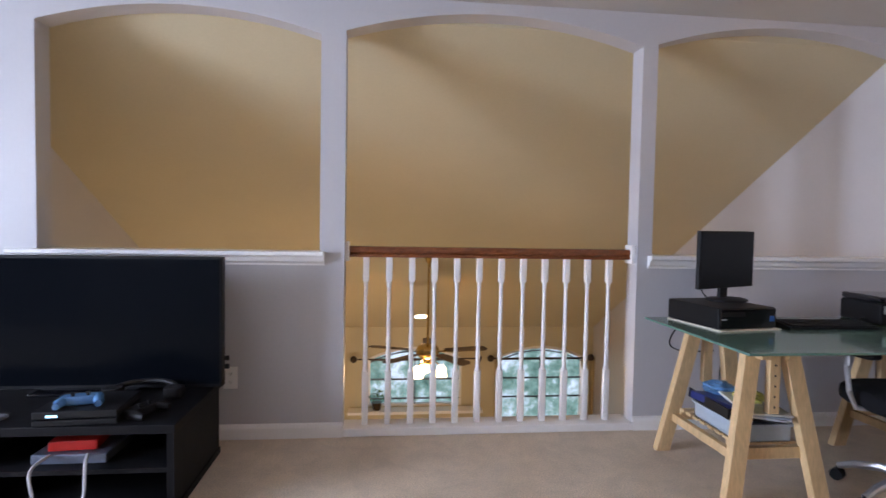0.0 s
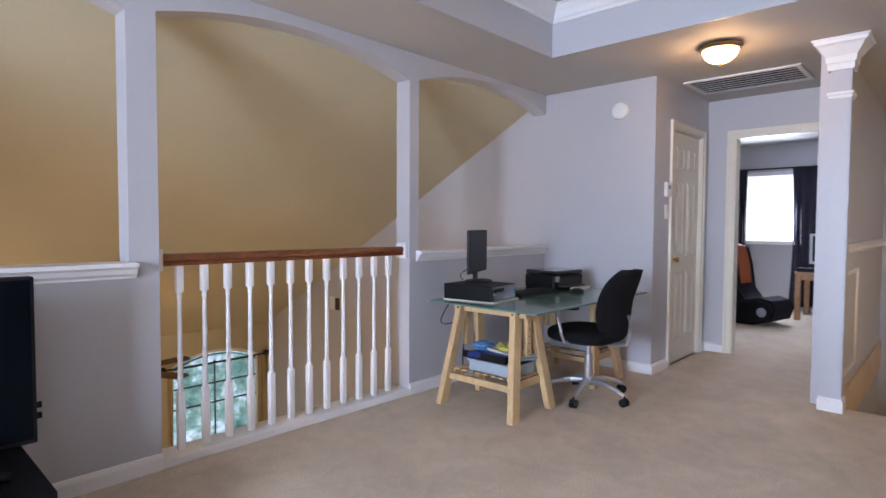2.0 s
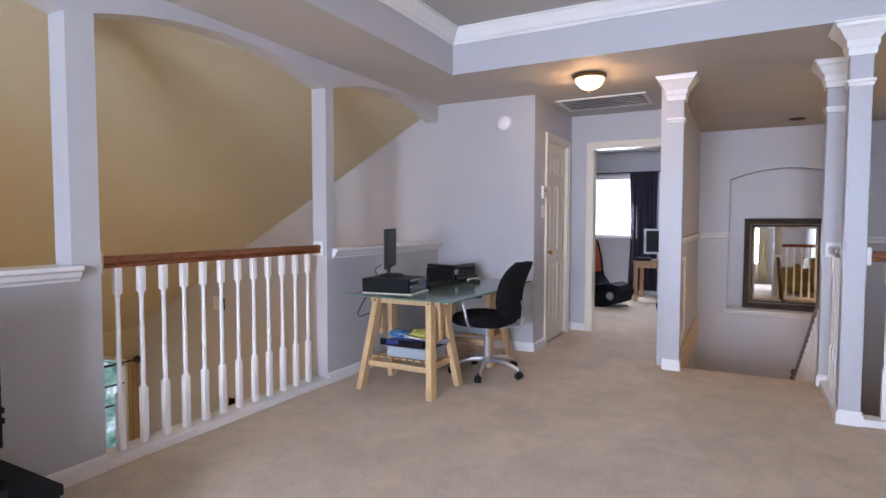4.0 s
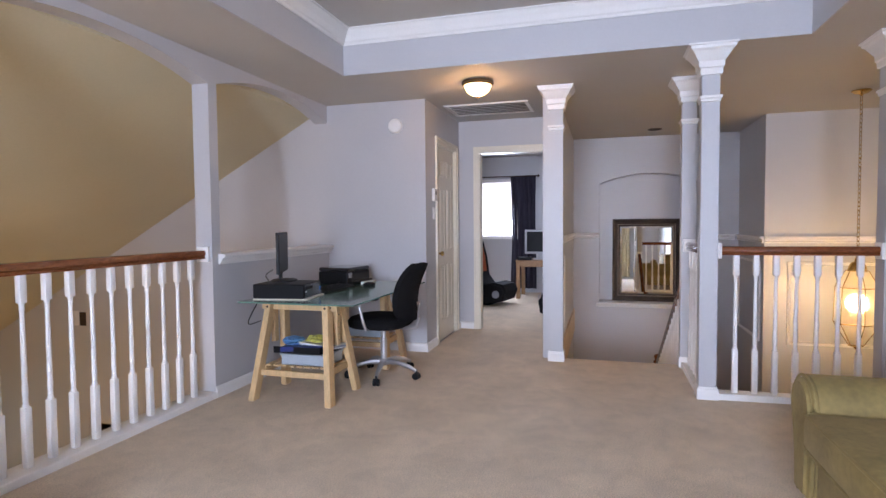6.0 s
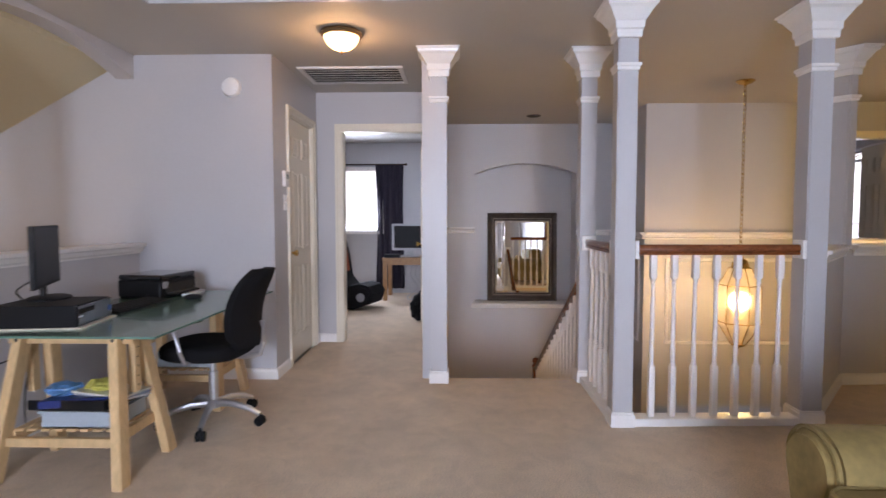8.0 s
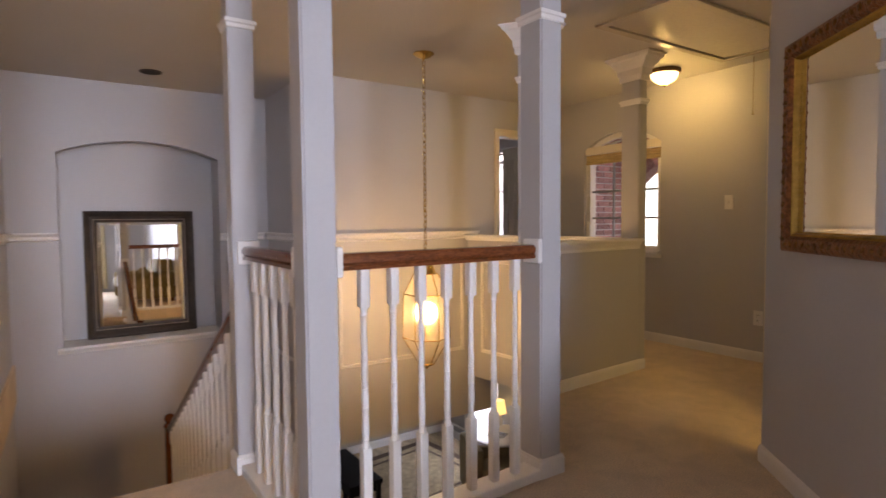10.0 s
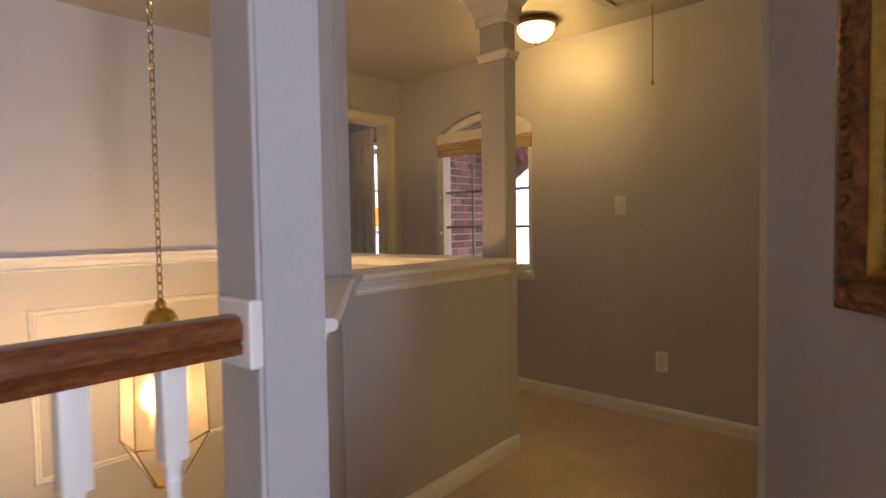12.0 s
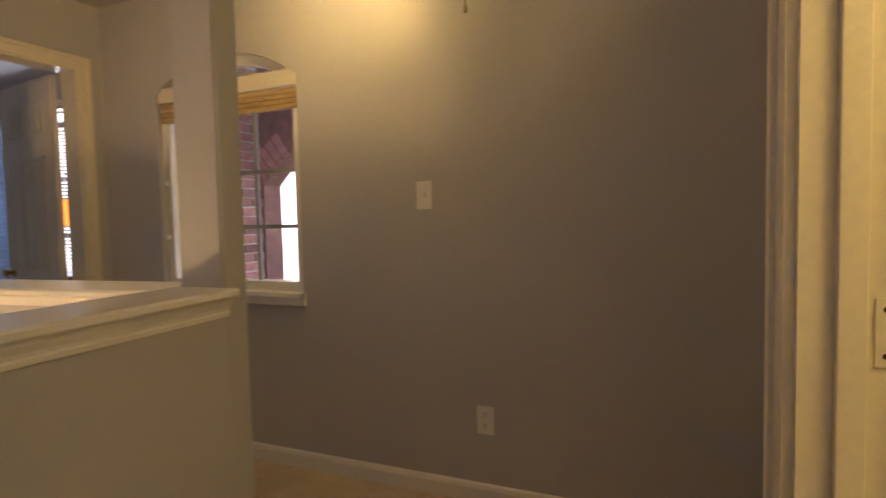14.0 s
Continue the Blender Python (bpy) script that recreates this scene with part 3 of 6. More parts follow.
# ---- balustrades ----
def baluster_mesh(h):
    bm = B()
    w = 0.0172
    box(bm, -w, w, -w, w, h - 0.135, h, bevel=0.003)
    box(bm, -w, w, -w, w, 0, 0.295, bevel=0.003)
    z = lambda f: 0.295 + (h - 0.43) * f
    prof = [(0.019, z(0)), (0.021, z(0.012)), (0.015, z(0.03)), (0.0115, z(0.045)), (0.017, z(0.06)), (0.0115, z(0.075)), (0.0155, z(0.11)), (0.018, z(0.16)), (0.0145, z(0.23)),
            (0.0125, z(0.27)), (0.018, z(0.285)), (0.0125, z(0.30)), (0.0165, z(0.33)), (0.0165, z(0.38)), (0.012, z(0.41)), (0.0175, z(0.425)), (0.012, z(0.44)), (0.0145, z(0.5)),
            (0.0125, z(0.7)), (0.0105, z(0.90)), (0.0105, z(0.93)), (0.0165, z(0.945)), (0.011, z(0.96)), (0.014, z(0.98)), (0.019, z(1.0))]
    lathe(bm, [(0.0112 + (q * 0.9 - 0.0112) * 0.55, zz) for q, zz in prof], 14)
    me = bpy.data.meshes.new("baluster")
    bmesh.ops.recalc_face_normals(bm, faces=bm.faces)
    bm.to_mesh(me)
    bm.free()
    me.materials.append(TRIM)
    for p in me.polygons:
        p.use_smooth = True
    me.set_sharp_from_angle(angle=radians(35))
    return me


BAL = baluster_mesh(0.93)
# handrail section: (sideways, z) round the top at z = 0
RAILP = [(-0.026, -0.060), (0.026, -0.060), (0.028, -0.048), (0.022, -0.042), (0.030, -0.034), (0.031, -0.016), (0.022, -0.003), (0.0, 0.0), (-0.022, -0.003), (-0.031, -0.016),
         (-0.030, -0.034), (-0.022, -0.042), (-0.028, -0.048)]


def rail_mesh(bm, p, q):
    p, q = Vector(p), Vector(q)
    d = (q - p).normalized()
    side = Vector((d.y, -d.x, 0)).normalized()
    prism(bm, [p + side * u + Vector((0, 0, z)) for u, z in RAILP], q - p)


def balustrade(p, q, n, pads, label, first=None, step=None, foot=0.055):
    p, q = Vector((*p, 0)), Vector((*q, 0))
    d = q - p
    L = d.length
    ang = math.degrees(math.atan2(d.y, d.x))
    c = thing("balustrade", pose(p.x, p.y, 0, 0, 0, ang), label, "railing", "loft railings")
    bm = B()
    rail_mesh(bm, (0.012, 0, 1.032), (L - 0.012, 0, 1.032))
    part("handrail", bm, RAILW, c, "polished reddish-brown wooden handrail", True)
    bm = B()
    box(bm, 0, L, -foot, foot, 0.0, 0.045, bevel=0.006)
    part("shoe_rail", bm, TRIM, c, "white floor rail")
    first = L / (n + 1) if first is None else first
    step = (L - 2 * first) / (n - 1) if step is None else step
    for i in range(n):
        o = new("baluster", BAL)
        o.parent = c
        o.matrix_local = pose(first + i * step, 0, 0.043)
    for u in pads:
        bm = B()
        box(bm, u - 0.012, u + 0.012, -0.048, 0.048, 0.95, 1.055, bevel=0.005)
        part("rosette", bm, TRIM, c, "white rail block")
    return c


balustrade((-0.27, 3.065), (1.363, 3.065), 12, (0.012, 1.621), "white turned balusters with brown handrail in the middle arch", 0.115, 0.1256, 0.078)
balustrade((2.23, -0.317), (2.27, -1.28), 7, (0.012, 0.952), "white turned balusters with brown handrail over the foyer")
balustrade((2.285, -0.256), (3.035, -0.256), 5, (0.012, 0.738), "white turned balusters with brown handrail beside the stair head")

# stair balustrade going down
c = thing("stair_balustrade", pose(0, 0, 0), "brown handrail on white balusters going down the stairs", "railing", "loft railings")
bm = B()
rail_mesh(bm, (3.145, -0.25, 0.79), (5.60, -0.25, -0.585))
part("handrail", bm, RAILW, c, "polished reddish-brown wooden handrail", True)
for i in range(16):
    x = 3.29 + i * 0.148
    zb, zt = -0.56 * (x - 3.12) - 0.03, 0.79 - 0.56 * (x - 3.145) - 0.05
    o = new("baluster", BAL)
    o.parent = c
    o.matrix_local = Matrix.Translation((x, -0.25, zb)) @ Matrix.Diagonal((0.95, 0.95, (zt - zb) / 0.93, 1))
bm = B()
box(bm, 5.575, 5.655, -0.29, -0.21, -1.512, -0.60, bevel=0.006)
lathe(bm, [(0.03, -0.60), (0.05, -0.585), (0.05, -0.565), (0.03, -0.55), (0.045, -0.52), (0.04, -0.49), (0.01, -0.475)], 14, Matrix.Translation((5.615, -0.25, 0)))
part("newel_post", bm, RAILW, c, "dark wooden newel post")
bm = B()
box(bm, 3.145, 3.165, -0.30, -0.20, 0.70, 0.82, bevel=0.005)
part("rosette", bm, TRIM, c, "white rail block")


# ---- doors and casings ----
CAS = 0.058


def casing(name, place, width, height, label):
    """Door casing on a wall face: local x along the wall, y out of the wall, z up."""
    bm = B()
    for x0, x1, z0, z1 in ((-CAS, 0.004, 0, height + CAS), (width - 0.004, width + CAS, 0, height + CAS), (0.004, width - 0.004, height - 0.004, height + CAS)):
        box(bm, x0, x1, -0.002, 0.012, z0, z1)
    for x0, x1, z0, z1 in ((-CAS, -CAS + 0.02, 0, height + CAS), (width + CAS - 0.02, width + CAS, 0, height + CAS), (-CAS + 0.02, width + CAS - 0.02, height + CAS - 0.02, height + CAS)):
        box(bm, x0, x1, 0.012, 0.02, z0, z1)
    # jamb lining through the wall
    for x0, x1, z0, z1 in ((0, 0.015, 0, height), (width - 0.015, width, 0, height), (0.015, width - 0.015, height - 0.015, height)):
        box(bm, x0, x1, -0.125, -0.002, z0, z1)
    o = struct(name, bm, DOORP, label, "door frame")
    o.matrix_world = place
    return o


def panel_door(name, m, w, h, label, knob_x, knob_side=1, mat_knob=BRASS):
    """Six-panel leaf: local x along the leaf from the hinge, y through it, z up."""
    d = tagged(new(name), label, "door", "", "structure")
    d.matrix_world = m
    bm = B()
    box(bm, 0, w, -0.016, 0.016, 0.004, h)
    part("leaf", bm, DOORP, d)
    cols = ((0.12 * w / 0.7, w / 2 - 0.045), (w / 2 + 0.045, w - 0.12 * w / 0.7))
    for z0, z1 in ((0.20, 0.78), (0.92, 1.56), (1.68, h - 0.13)):
        for x0, x1 in cols:
            bm = B()
            for s in (-1, 1):
                for k, t in ((0.0, 0.004), (0.03, 0.009)):
                    ya, yb = sorted((s * 0.0165, s * (0.016 + t)))
                    if k == 0.0:
                        for a in ((x0, x0 + 0.016, z0, z1), (x1 - 0.016, x1, z0, z1), (x0 + 0.016, x1 - 0.016, z0, z0 + 0.016), (x0 + 0.016, x1 - 0.016, z1 - 0.016, z1)):
                            box(bm, a[0], a[1], ya, yb + (0.004 if s > 0 else 0), a[2], a[3])
                    else:
                        box(bm, x0 + k, x1 - k, ya, yb, z0 + k, z1 - k, bevel=0.003)
            part("panel", bm, DOORP, d)
    bm = B()
    for s in (-1, 1):
        lathe(bm, [(0.028, 0.0), (0.028, 0.004), (0.012, 0.01), (0.01, 0.025), (0.022, 0.034), (0.026, 0.046), (0.020, 0.056), (0.004, 0.060)], 16,
              Matrix.Translation((knob_x, s * 0.016, 0.90)) @ Matrix.Rotation(radians(-90 * s), 4, "X"))
    part("knob", bm, mat_knob, d, "round brass knob", True)
    for z in (0.22, 1.02, 1.80):
        bm = B()
        rod(bm, (0.0, 0.018, z - 0.045), (0.0, 0.018, z + 0.045), 0.007)
        part("hinge", bm, DOORP, d)
    return d


casing("door_frame_closet", pose(4.13, 2.0, 0, 0, 0, 180), 0.70, 2.0, "cream closet door casing")
panel_door("door_1", pose(4.112, 2.035, 0, 0, 0, 180), 0.664, 1.98, "closed cream six-panel closet door", 0.60)
casing("door_frame_bedroom", pose(4.30, 0.99, 0, 0, 0, 90), 0.78, 2.0, "cream bedroom door casing")
panel_door("door_2", pose(4.425, 1.008, 0, 0, 0, 4), 0.71, 1.98, "open cream six-panel bedroom door", 0.65)
casing("door_frame_guest", pose(FX, -3.95, 0, 0, 0, 90), 0.69, 2.0, "cream casing of the doorway at the hall's end")
panel_door("door_3", pose(5.06, -3.918, 0, 0, 0, -9), 0.66, 1.98, "half-open cream six-panel door", 0.60)
fr = casing("door_frame_hall", HALLW @ pose(0.10, 0, 0), 0.51, 2.0, "cream casing of the side doorway")
for x0, x1, z0, z1 in ((0.015, 0.027, 0, 1.973), (0.483, 0.495, 0, 1.973), (0.015, 0.495, 1.973, 1.985)):
    bm = B()
    box(bm, x0, x1, -0.078, -0.044, z0, z1, bevel=0.002)
    part("door_stop", bm, DOORP, fr)
bm = B()
box(bm, 0.492, 0.4952, -0.124, -0.088, 0.965, 1.055, bevel=0.001)
hg = part("hinge", bm, DOORP, fr, "painted butt hinge")
for z in (0.98, 1.04):
    bm = B()
    lathe(bm, [(0.004, 0), (0.003, 0.0015)], 8, Matrix.Translation((0.492, -0.100, z)) @ Matrix.Rotation(radians(-90), 4, "Y"))
    part("screw", bm, BRONZE, hg, "dark screw head")
panel_door("door_4", HALLW @ pose(0.590, -0.130, 0, 0, 0, -86), 0.49, 1.98, "open cream door of the side room", 0.44)

# ---- ceiling lamps ----
RIMB = mat("antique_bronze", (0.20, 0.115, 0.05), 0.4, 0.5, spread=0.15)
BOWL = emit("lit_alabaster_glass", (1.0, 0.74, 0.36), 4.0)


def bowl_lamp(x, y):
    c = thing("ceiling_light", pose(x, y, CE), "lit alabaster glass bowl ceiling light with bronze rim", "ceiling light", "bowl ceiling lights")
    bm = B()
    lathe(bm, [(0.10, 0.0), (0.125, -0.006), (0.132, -0.02), (0.124, -0.032), (0.112, -0.036), (0.09, -0.03)], 32)
    part("rim", bm, RIMB, c, "antique bronze rim", True)
    bm = B()
    lathe(bm, [(0.110, -0.033), (0.106, -0.052), (0.092, -0.080), (0.066, -0.102), (0.035, -0.115), (0.006, -0.119)], 28)
    o = part("bowl", bm, BOWL, c, "glowing alabaster bowl", True)
    o.visible_shadow = False
    bm = B()
    lathe(bm, [(0.004, -0.117), (0.009, -0.122), (0.010, -0.129), (0.006, -0.135), (0.002, -0.142)], 12)
    part("finial", bm, BRONZE, c, "bronze finial", True)
    return c


bowl_lamp(2.60, 1.40)
bowl_lamp(3.29, -3.68)

# ---- return-air grille ----
VENTP = mat("grille_enamel", (0.72, 0.70, 0.68), 0.4)
DARK = mat("dark_duct", (0.03, 0.026, 0.022), 0.9)
c = thing("ceiling_vent", pose(3.40, 1.10, CE), "white louvred return-air grille in the ceiling", "vent")
bm = B()
for a in ((0, 0.52, 0, 0.035), (0, 0.52, 0.785, 0.82), (0, 0.035, 0.035, 0.785), (0.485, 0.52, 0.035, 0.785)):
    box(bm, a[0], a[1], a[2], a[3], -0.014, -0.001)
part("frame", bm, VENTP, c)
bm = B()
box(bm, 0.035, 0.485, 0.035, 0.785, -0.004, -0.001)
part("backing", bm, DARK, c, "dark duct opening")
bm = B()
box(bm, -0.009, 0.009, 0.036, 0.784, -0.0012, 0.0012)
first = part("slat", bm, VENTP, c, m=pose(0.08, 0, -0.014, 0, -22, 0))
for i in range(1, 6):
    share(first, c, pose(0.08 + 0.072 * i, 0, -0.014, 0, -22, 0))

# ---- attic hatch and its cord ----
HATCHP = mat("hatch_paint", (0.56, 0.50, 0.42), 0.15, spread=0.03, scale=2)
c = thing("attic_hatch", pose(0, 0, CE), "painted attic ladder hatch with moulded frame in the hall ceiling", "hatch")
bm = B()
box(bm, 2.345, 2.825, -3.755, -2.445, -0.008, -0.001)
part("panel", bm, HATCHP, c)
bm = B()
box(bm, 2.334, 2.836, -3.766, -2.434, -0.004, -0.001)
part("gap", bm, DARK, c, "dark gap round the panel")
bm = B()
for a in ((2.28, 2.335, -3.82, -2.38), (2.835, 2.89, -3.82, -2.38), (2.335, 2.835, -3.82, -3.765), (2.335, 2.835, -2.435, -2.38)):
    box(bm, a[0], a[1], a[2], a[3], -0.018, -0.001, bevel=0.004)
part("frame", bm, HATCHP, c)
CORD = mat("cord", (0.30, 0.24, 0.16), 0.8)
c = thing("pull_cord", pose(2.70, -3.93, CE), "thin hanging pull cord with small toggle", "cord")
bm = B()
rod(bm, (0, 0, 0), (0, 0, -0.40), 0.003, seg=6)
part("cord", bm, CORD, c)
bm = B()
lathe(bm, [(0.003, -0.395), (0.006, -0.41), (0.009, -0.43), (0.002, -0.435)], 10)
part("toggle", bm, CORD, c, "turned toggle", True)
c = thing("recessed_light", pose(5.55, -0.19, CE), "dark unlit recessed can light", "ceiling light")
bm = B()
lathe(bm, [(0.086, 0), (0.086, -0.005), (0.074, -0.008)], 24)
part("ring", bm, BRONZE, c)
bm = B()
lathe(bm, [(0.073, -0.0085), (0.02, -0.0087)], 24)
part("can", bm, DARK, c, "dark can")

# ---- smoke detector, thermostat, switches, outlets ----
c = thing("smoke_detector", pose(3.06, 2.29, 2.115, 0, -90, 0), "round white smoke detector on the grey wall", "smoke detector")
bm = B()
lathe(bm, [(0.07, 0.0), (0.07, 0.012), (0.062, 0.03), (0.045, 0.038), (0.01, 0.04)], 28)
part("cover", bm, TRIM, c, smooth=True)
bm = B()
for i in range(10):
    a = 2 * math.pi * i / 10
    box(bm, -0.008, 0.008, -0.003, 0.003, 0, 0.003, Matrix.Rotation(a, 4, "Z") @ Matrix.Translation((0.0, 0.052, 0.0335)))
part("vent_slots", bm, VENTP, c)


def plate(name, m, label, kind):
    """Wall plate: local x along the wall, y out, z up."""
    c = thing(name, m, label, name.replace("_", " "), "wall plates")
    bm = B()
    box(bm, -0.036, 0.036, 0, 0.006, -0.058, 0.058, bevel=0.002)
    part("cover", bm, TRIM, c)
    if kind == "switch":
        bm = B()
        box(bm, -0.005, 0.005, 0.004, 0.016, -0.010, 0.008, pose(0, 0, 0, 12, 0, 0))
        part("toggle", bm, TRIM, c)
        bm = B()
        box(bm, -0.007, 0.007, 0.0055, 0.0065, -0.014, 0.014)
        part("slot", bm, VENTP, c)
    else:
        for z in (-0.022, 0.022):
            bm = B()
            lathe(bm, [(0.016, 0.005), (0.016, 0.008), (0.002, 0.0082)], 16, Matrix.Translation((0, 0, z)) @ Matrix.Rotation(radians(-90), 4, "X"))
            part("socket", bm, TRIM, c)
            bm = B()
            for sx in (-0.006, 0.006):
                box(bm, sx - 0.001, sx + 0.001, 0.008, 0.0092, z - 0.002, z + 0.007)
            box(bm, -0.002, 0.002, 0.008, 0.0092, z - 0.010, z - 0.006)
            part("slots", bm, DARK, c)
    return c


plate("light_switch", pose(2.954, SY, 1.265), "white toggle light switch on the hall wall", "switch")
plate("outlet", pose(2.704, SY, 0.345), "white duplex outlet on the hall wall", "outlet")
plate("light_switch", pose(3.31, 2.0, 1.30, 0, 0, 180), "white light switch beside the closet door", "switch")
plate("outlet", pose(-0.855, 3.0, 0.33, 0, 0, 180), "white duplex outlet beside the television", "outlet")
plate("outlet", pose(6.02, -1.26, 0.24), "white wall plate with two dark openings in the stairwell", "outlet")
c = thing("thermostat", pose(3.30, 2.0, 1.48, 0, 0, 180), "small white thermostat beside the closet door", "thermostat")
bm = B()
box(bm, -0.045, 0.045, 0, 0.028, -0.06, 0.06, bevel=0.006)
part("housing", bm, TRIM, c)
bm = B()
box(bm, -0.026, 0.026, 0.0275, 0.0295, 0.0, 0.034)
part("display", bm, mat("lcd_grey", (0.22, 0.25, 0.22), 0.3), c, "grey display")


# ---- mirrors ----
def frame_ring(bm, w, h, prof, y0=0.0):
    """A mitred picture frame: profile of (inwards, out), outside size w by h, local x-z plane, out along -y."""
    rings = []
    for ins, out in prof:
        rings.append([bm.verts.new((sx * (w / 2 - ins), y0 - out, h / 2 + sz * (h / 2 - ins))) for sx, sz in ((-1, -1), (1, -1), (1, 1), (-1, 1))])
    for a, b in zip(rings, rings[1:]):
        for i in range(4):
            bm.faces.new((a[i], a[(i + 1) % 4], b[(i + 1) % 4], b[i]))


FRAMED = mat("dark_bronze_frame", (0.055, 0.042, 0.034), 0.38, 0.3, spread=0.25, scale=9, fine=0.2)
c = thing("wall_mirror", pose(NX + 0.235, -0.155, 0.101, -1.7, 0, -90), "silver mirror with a wide dark bronze frame in the niche", "mirror")
bm = B()
frame_ring(bm, 0.90, 1.145, [(0, -0.02), (0, 0.03), (0.012, 0.036), (0.03, 0.03), (0.05, 0.018), (0.07, 0.022), (0.078, 0.018), (0.10, 0.012), (0.104, 0.0)])
part("frame", bm, FRAMED, c, "dark bronze moulded frame")
bm = B()
frame_ring(bm, 0.90, 1.145, [(0.072, 0.0225), (0.075, 0.025), (0.079, 0.0225), (0.079, 0.018)])
part("inner_bead", bm, mat("pewter_bead", (0.35, 0.31, 0.26), 0.35, 0.6), c, "pale bead line")
bm = B()
frame_ring(bm, 0.90, 1.145, [(0.103, 0.001), (0.128, 0.004)])
part("bevel", bm, MIRROR, c, "bevelled glass edge")
bm = B()
box(bm, -0.323, 0.323, -0.004, 0.004, 0.127, 1.018)
part("glass", bm, MIRROR, c, "silvered glass")

GILT = mat("antique_gilt", (0.20, 0.10, 0.03), 0.4, 0.7, spread=0.45, scale=28, bump=0.8, bscale=70, fine=0.4, fscale=90, dist=0.006)
GILTD = mat("red_brown_gilt", (0.24, 0.092, 0.033), 0.36, 0.3, spread=0.4, scale=26, bump=1.0, bscale=55, fine=0.4, fscale=80, dist=0.01)
s = 0.7071
MW, MH = 1.14, 0.84
mid = Vector((CX, CY)) + Vector((-0.749, 0.663)) * (0.225 + MW / 2)
c = thing("gilt_mirror", pose(mid.x + 0.002 * s, mid.y + 0.002 * s, 1.0, 0, 0, 138.5), "rectangular mirror in a carved red-brown and gilt frame", "mirror")
bm = B()
frame_ring(bm, MW, MH, [(0, 0.0), (0, 0.03), (0.008, 0.04), (0.022, 0.046), (0.05, 0.04), (0.062, 0.026)])
part("outer_frame", bm, GILTD, c, "carved red-brown frame")
bm = B()
frame_ring(bm, MW, MH, [(0.062, 0.026), (0.066, 0.028), (0.070, 0.024), (0.074, 0.010), (0.075, 0.004)])
GOLDW = mat("worn_gold", (0.50, 0.32, 0.08), 0.35, 0.9, spread=0.25, scale=20)
part("inner_frame", bm, GOLDW, c, "gold inner moulding")
for side in range(4):
    bm = B()
    horizontal = side % 2 == 0
    L = (MW if horizontal else MH) - 0.06
    n = int(L / 0.045)
    for i in range(n):
        u = -L / 2 + L * (i + 0.5) / n
        x, z = (u, (0.03 if side == 0 else MH - 0.03)) if horizontal else ((0.5 * MW - 0.03) * (1 if side == 1 else -1), MH / 2 + u)
        bmesh.ops.create_icosphere(bm, subdivisions=1, radius=0.011, matrix=Matrix.Translation((x, -0.044, z)) @ Matrix.Rotation(i * 0.8, 4, "Y") @ Matrix.Diagonal((1.5, 0.7, 0.9, 1)))
    tagged(part("carving", bm, GILT, c, "gilt leaf carving"), kind="stuff")
bm = B()
step = 0.0185
for i in range(int((MH - 0.18) / step)):
    for sx in (-1, 1):
        bmesh.ops.create_icosphere(bm, subdivisions=1, radius=0.004, matrix=Matrix.Translation((sx * (MW / 2 - 0.077), -0.006, 0.08 + i * step)))
for i in range(int((MW - 0.18) / step)):
    for z in (0.077, MH - 0.077):
        bmesh.ops.create_icosphere(bm, subdivisions=1, radius=0.004, matrix=Matrix.Translation((-MW / 2 + 0.09 + i * step, -0.006, z)))
tagged(part("beading", bm, GOLDW, c, "gilt beaded edge"), kind="stuff")
bm = B()
box(bm, -MW / 2 + 0.072, MW / 2 - 0.072, -0.004, -0.001, 0.072, MH - 0.072)
part("glass", bm, MIRROR, c, "silvered glass")

# ---- foyer panel moulding ----
def panel_frame(name, m, w, h):
    bm = B()
    frame_ring(bm, w, h, [(0, 0), (0, 0.008), (0.006, 0.014), (0.018, 0.010), (0.026, 0.014), (0.034, 0.004), (0.034, 0)])
    o = struct(name, bm, TRIM, "cream picture-frame moulding", "trim")
    o.matrix_world = m


panel_frame("trim_panel_east", pose(FX, -2.145, -0.14, 0, 0, -90), 1.32, 0.90)
panel_frame("trim_panel_side", pose(5.53, -1.26, -0.14, 0, 0, 180), 1.02, 0.90)
d = (Vector(HW[3]) - Vector(HW[2])).normalized()
ang = math.degrees(math.atan2(d.y, d.x))
nv = Vector((-d.y, d.x)) * 0.131
pm = Vector(HW[2]).lerp(Vector(HW[3]), 0.55) + nv
panel_frame("trim_panel_south", pose(pm.x, pm.y, -0.14, 0, 0, ang + 180), 1.25, 0.90)

panel_frame("trim_panel_stair", pose(3.74, 0.82, 0.10, 0, 0, 0), 0.90, 0.76)
panel_frame("trim_panel_dining", pose(8.9, -4.75, LOW + 0.22, 0, 0, -90), 0.55, 0.62)
panel_frame("trim_panel_dining_south", pose(8.42, -5.2, LOW + 0.22, 0, 0, 180), 0.55, 0.62)

# ---- foyer lantern ----
c = thing("lantern", pose(3.96, -1.78, 0), "lit brass lantern with clear glass sides above the foyer", "lantern")
bm = B()
lathe(bm, [(0.075, CE - 0.001), (0.078, CE - 0.008), (0.05, CE - 0.028), (0.016, CE - 0.036), (0.006, CE - 0.05)], 24)
part("canopy", bm, BRASS, c, "brass ceiling plate", True)
bm = B()
z, k = CE - 0.05, 0
while z > 0.86:
    pts = [Vector((0.012 * math.cos(a), 0, 0.026 * math.sin(a))) for a in [2 * math.pi * i / 10 for i in range(10)]]
    rot = Matrix.Rotation(radians(90 * (k % 2) + 20), 3, "Z")
    tube(bm, [rot @ p + Vector((0, 0, z - 0.022)) for p in pts], 0.003, 5, True)
    z, k = z - 0.039, k + 1
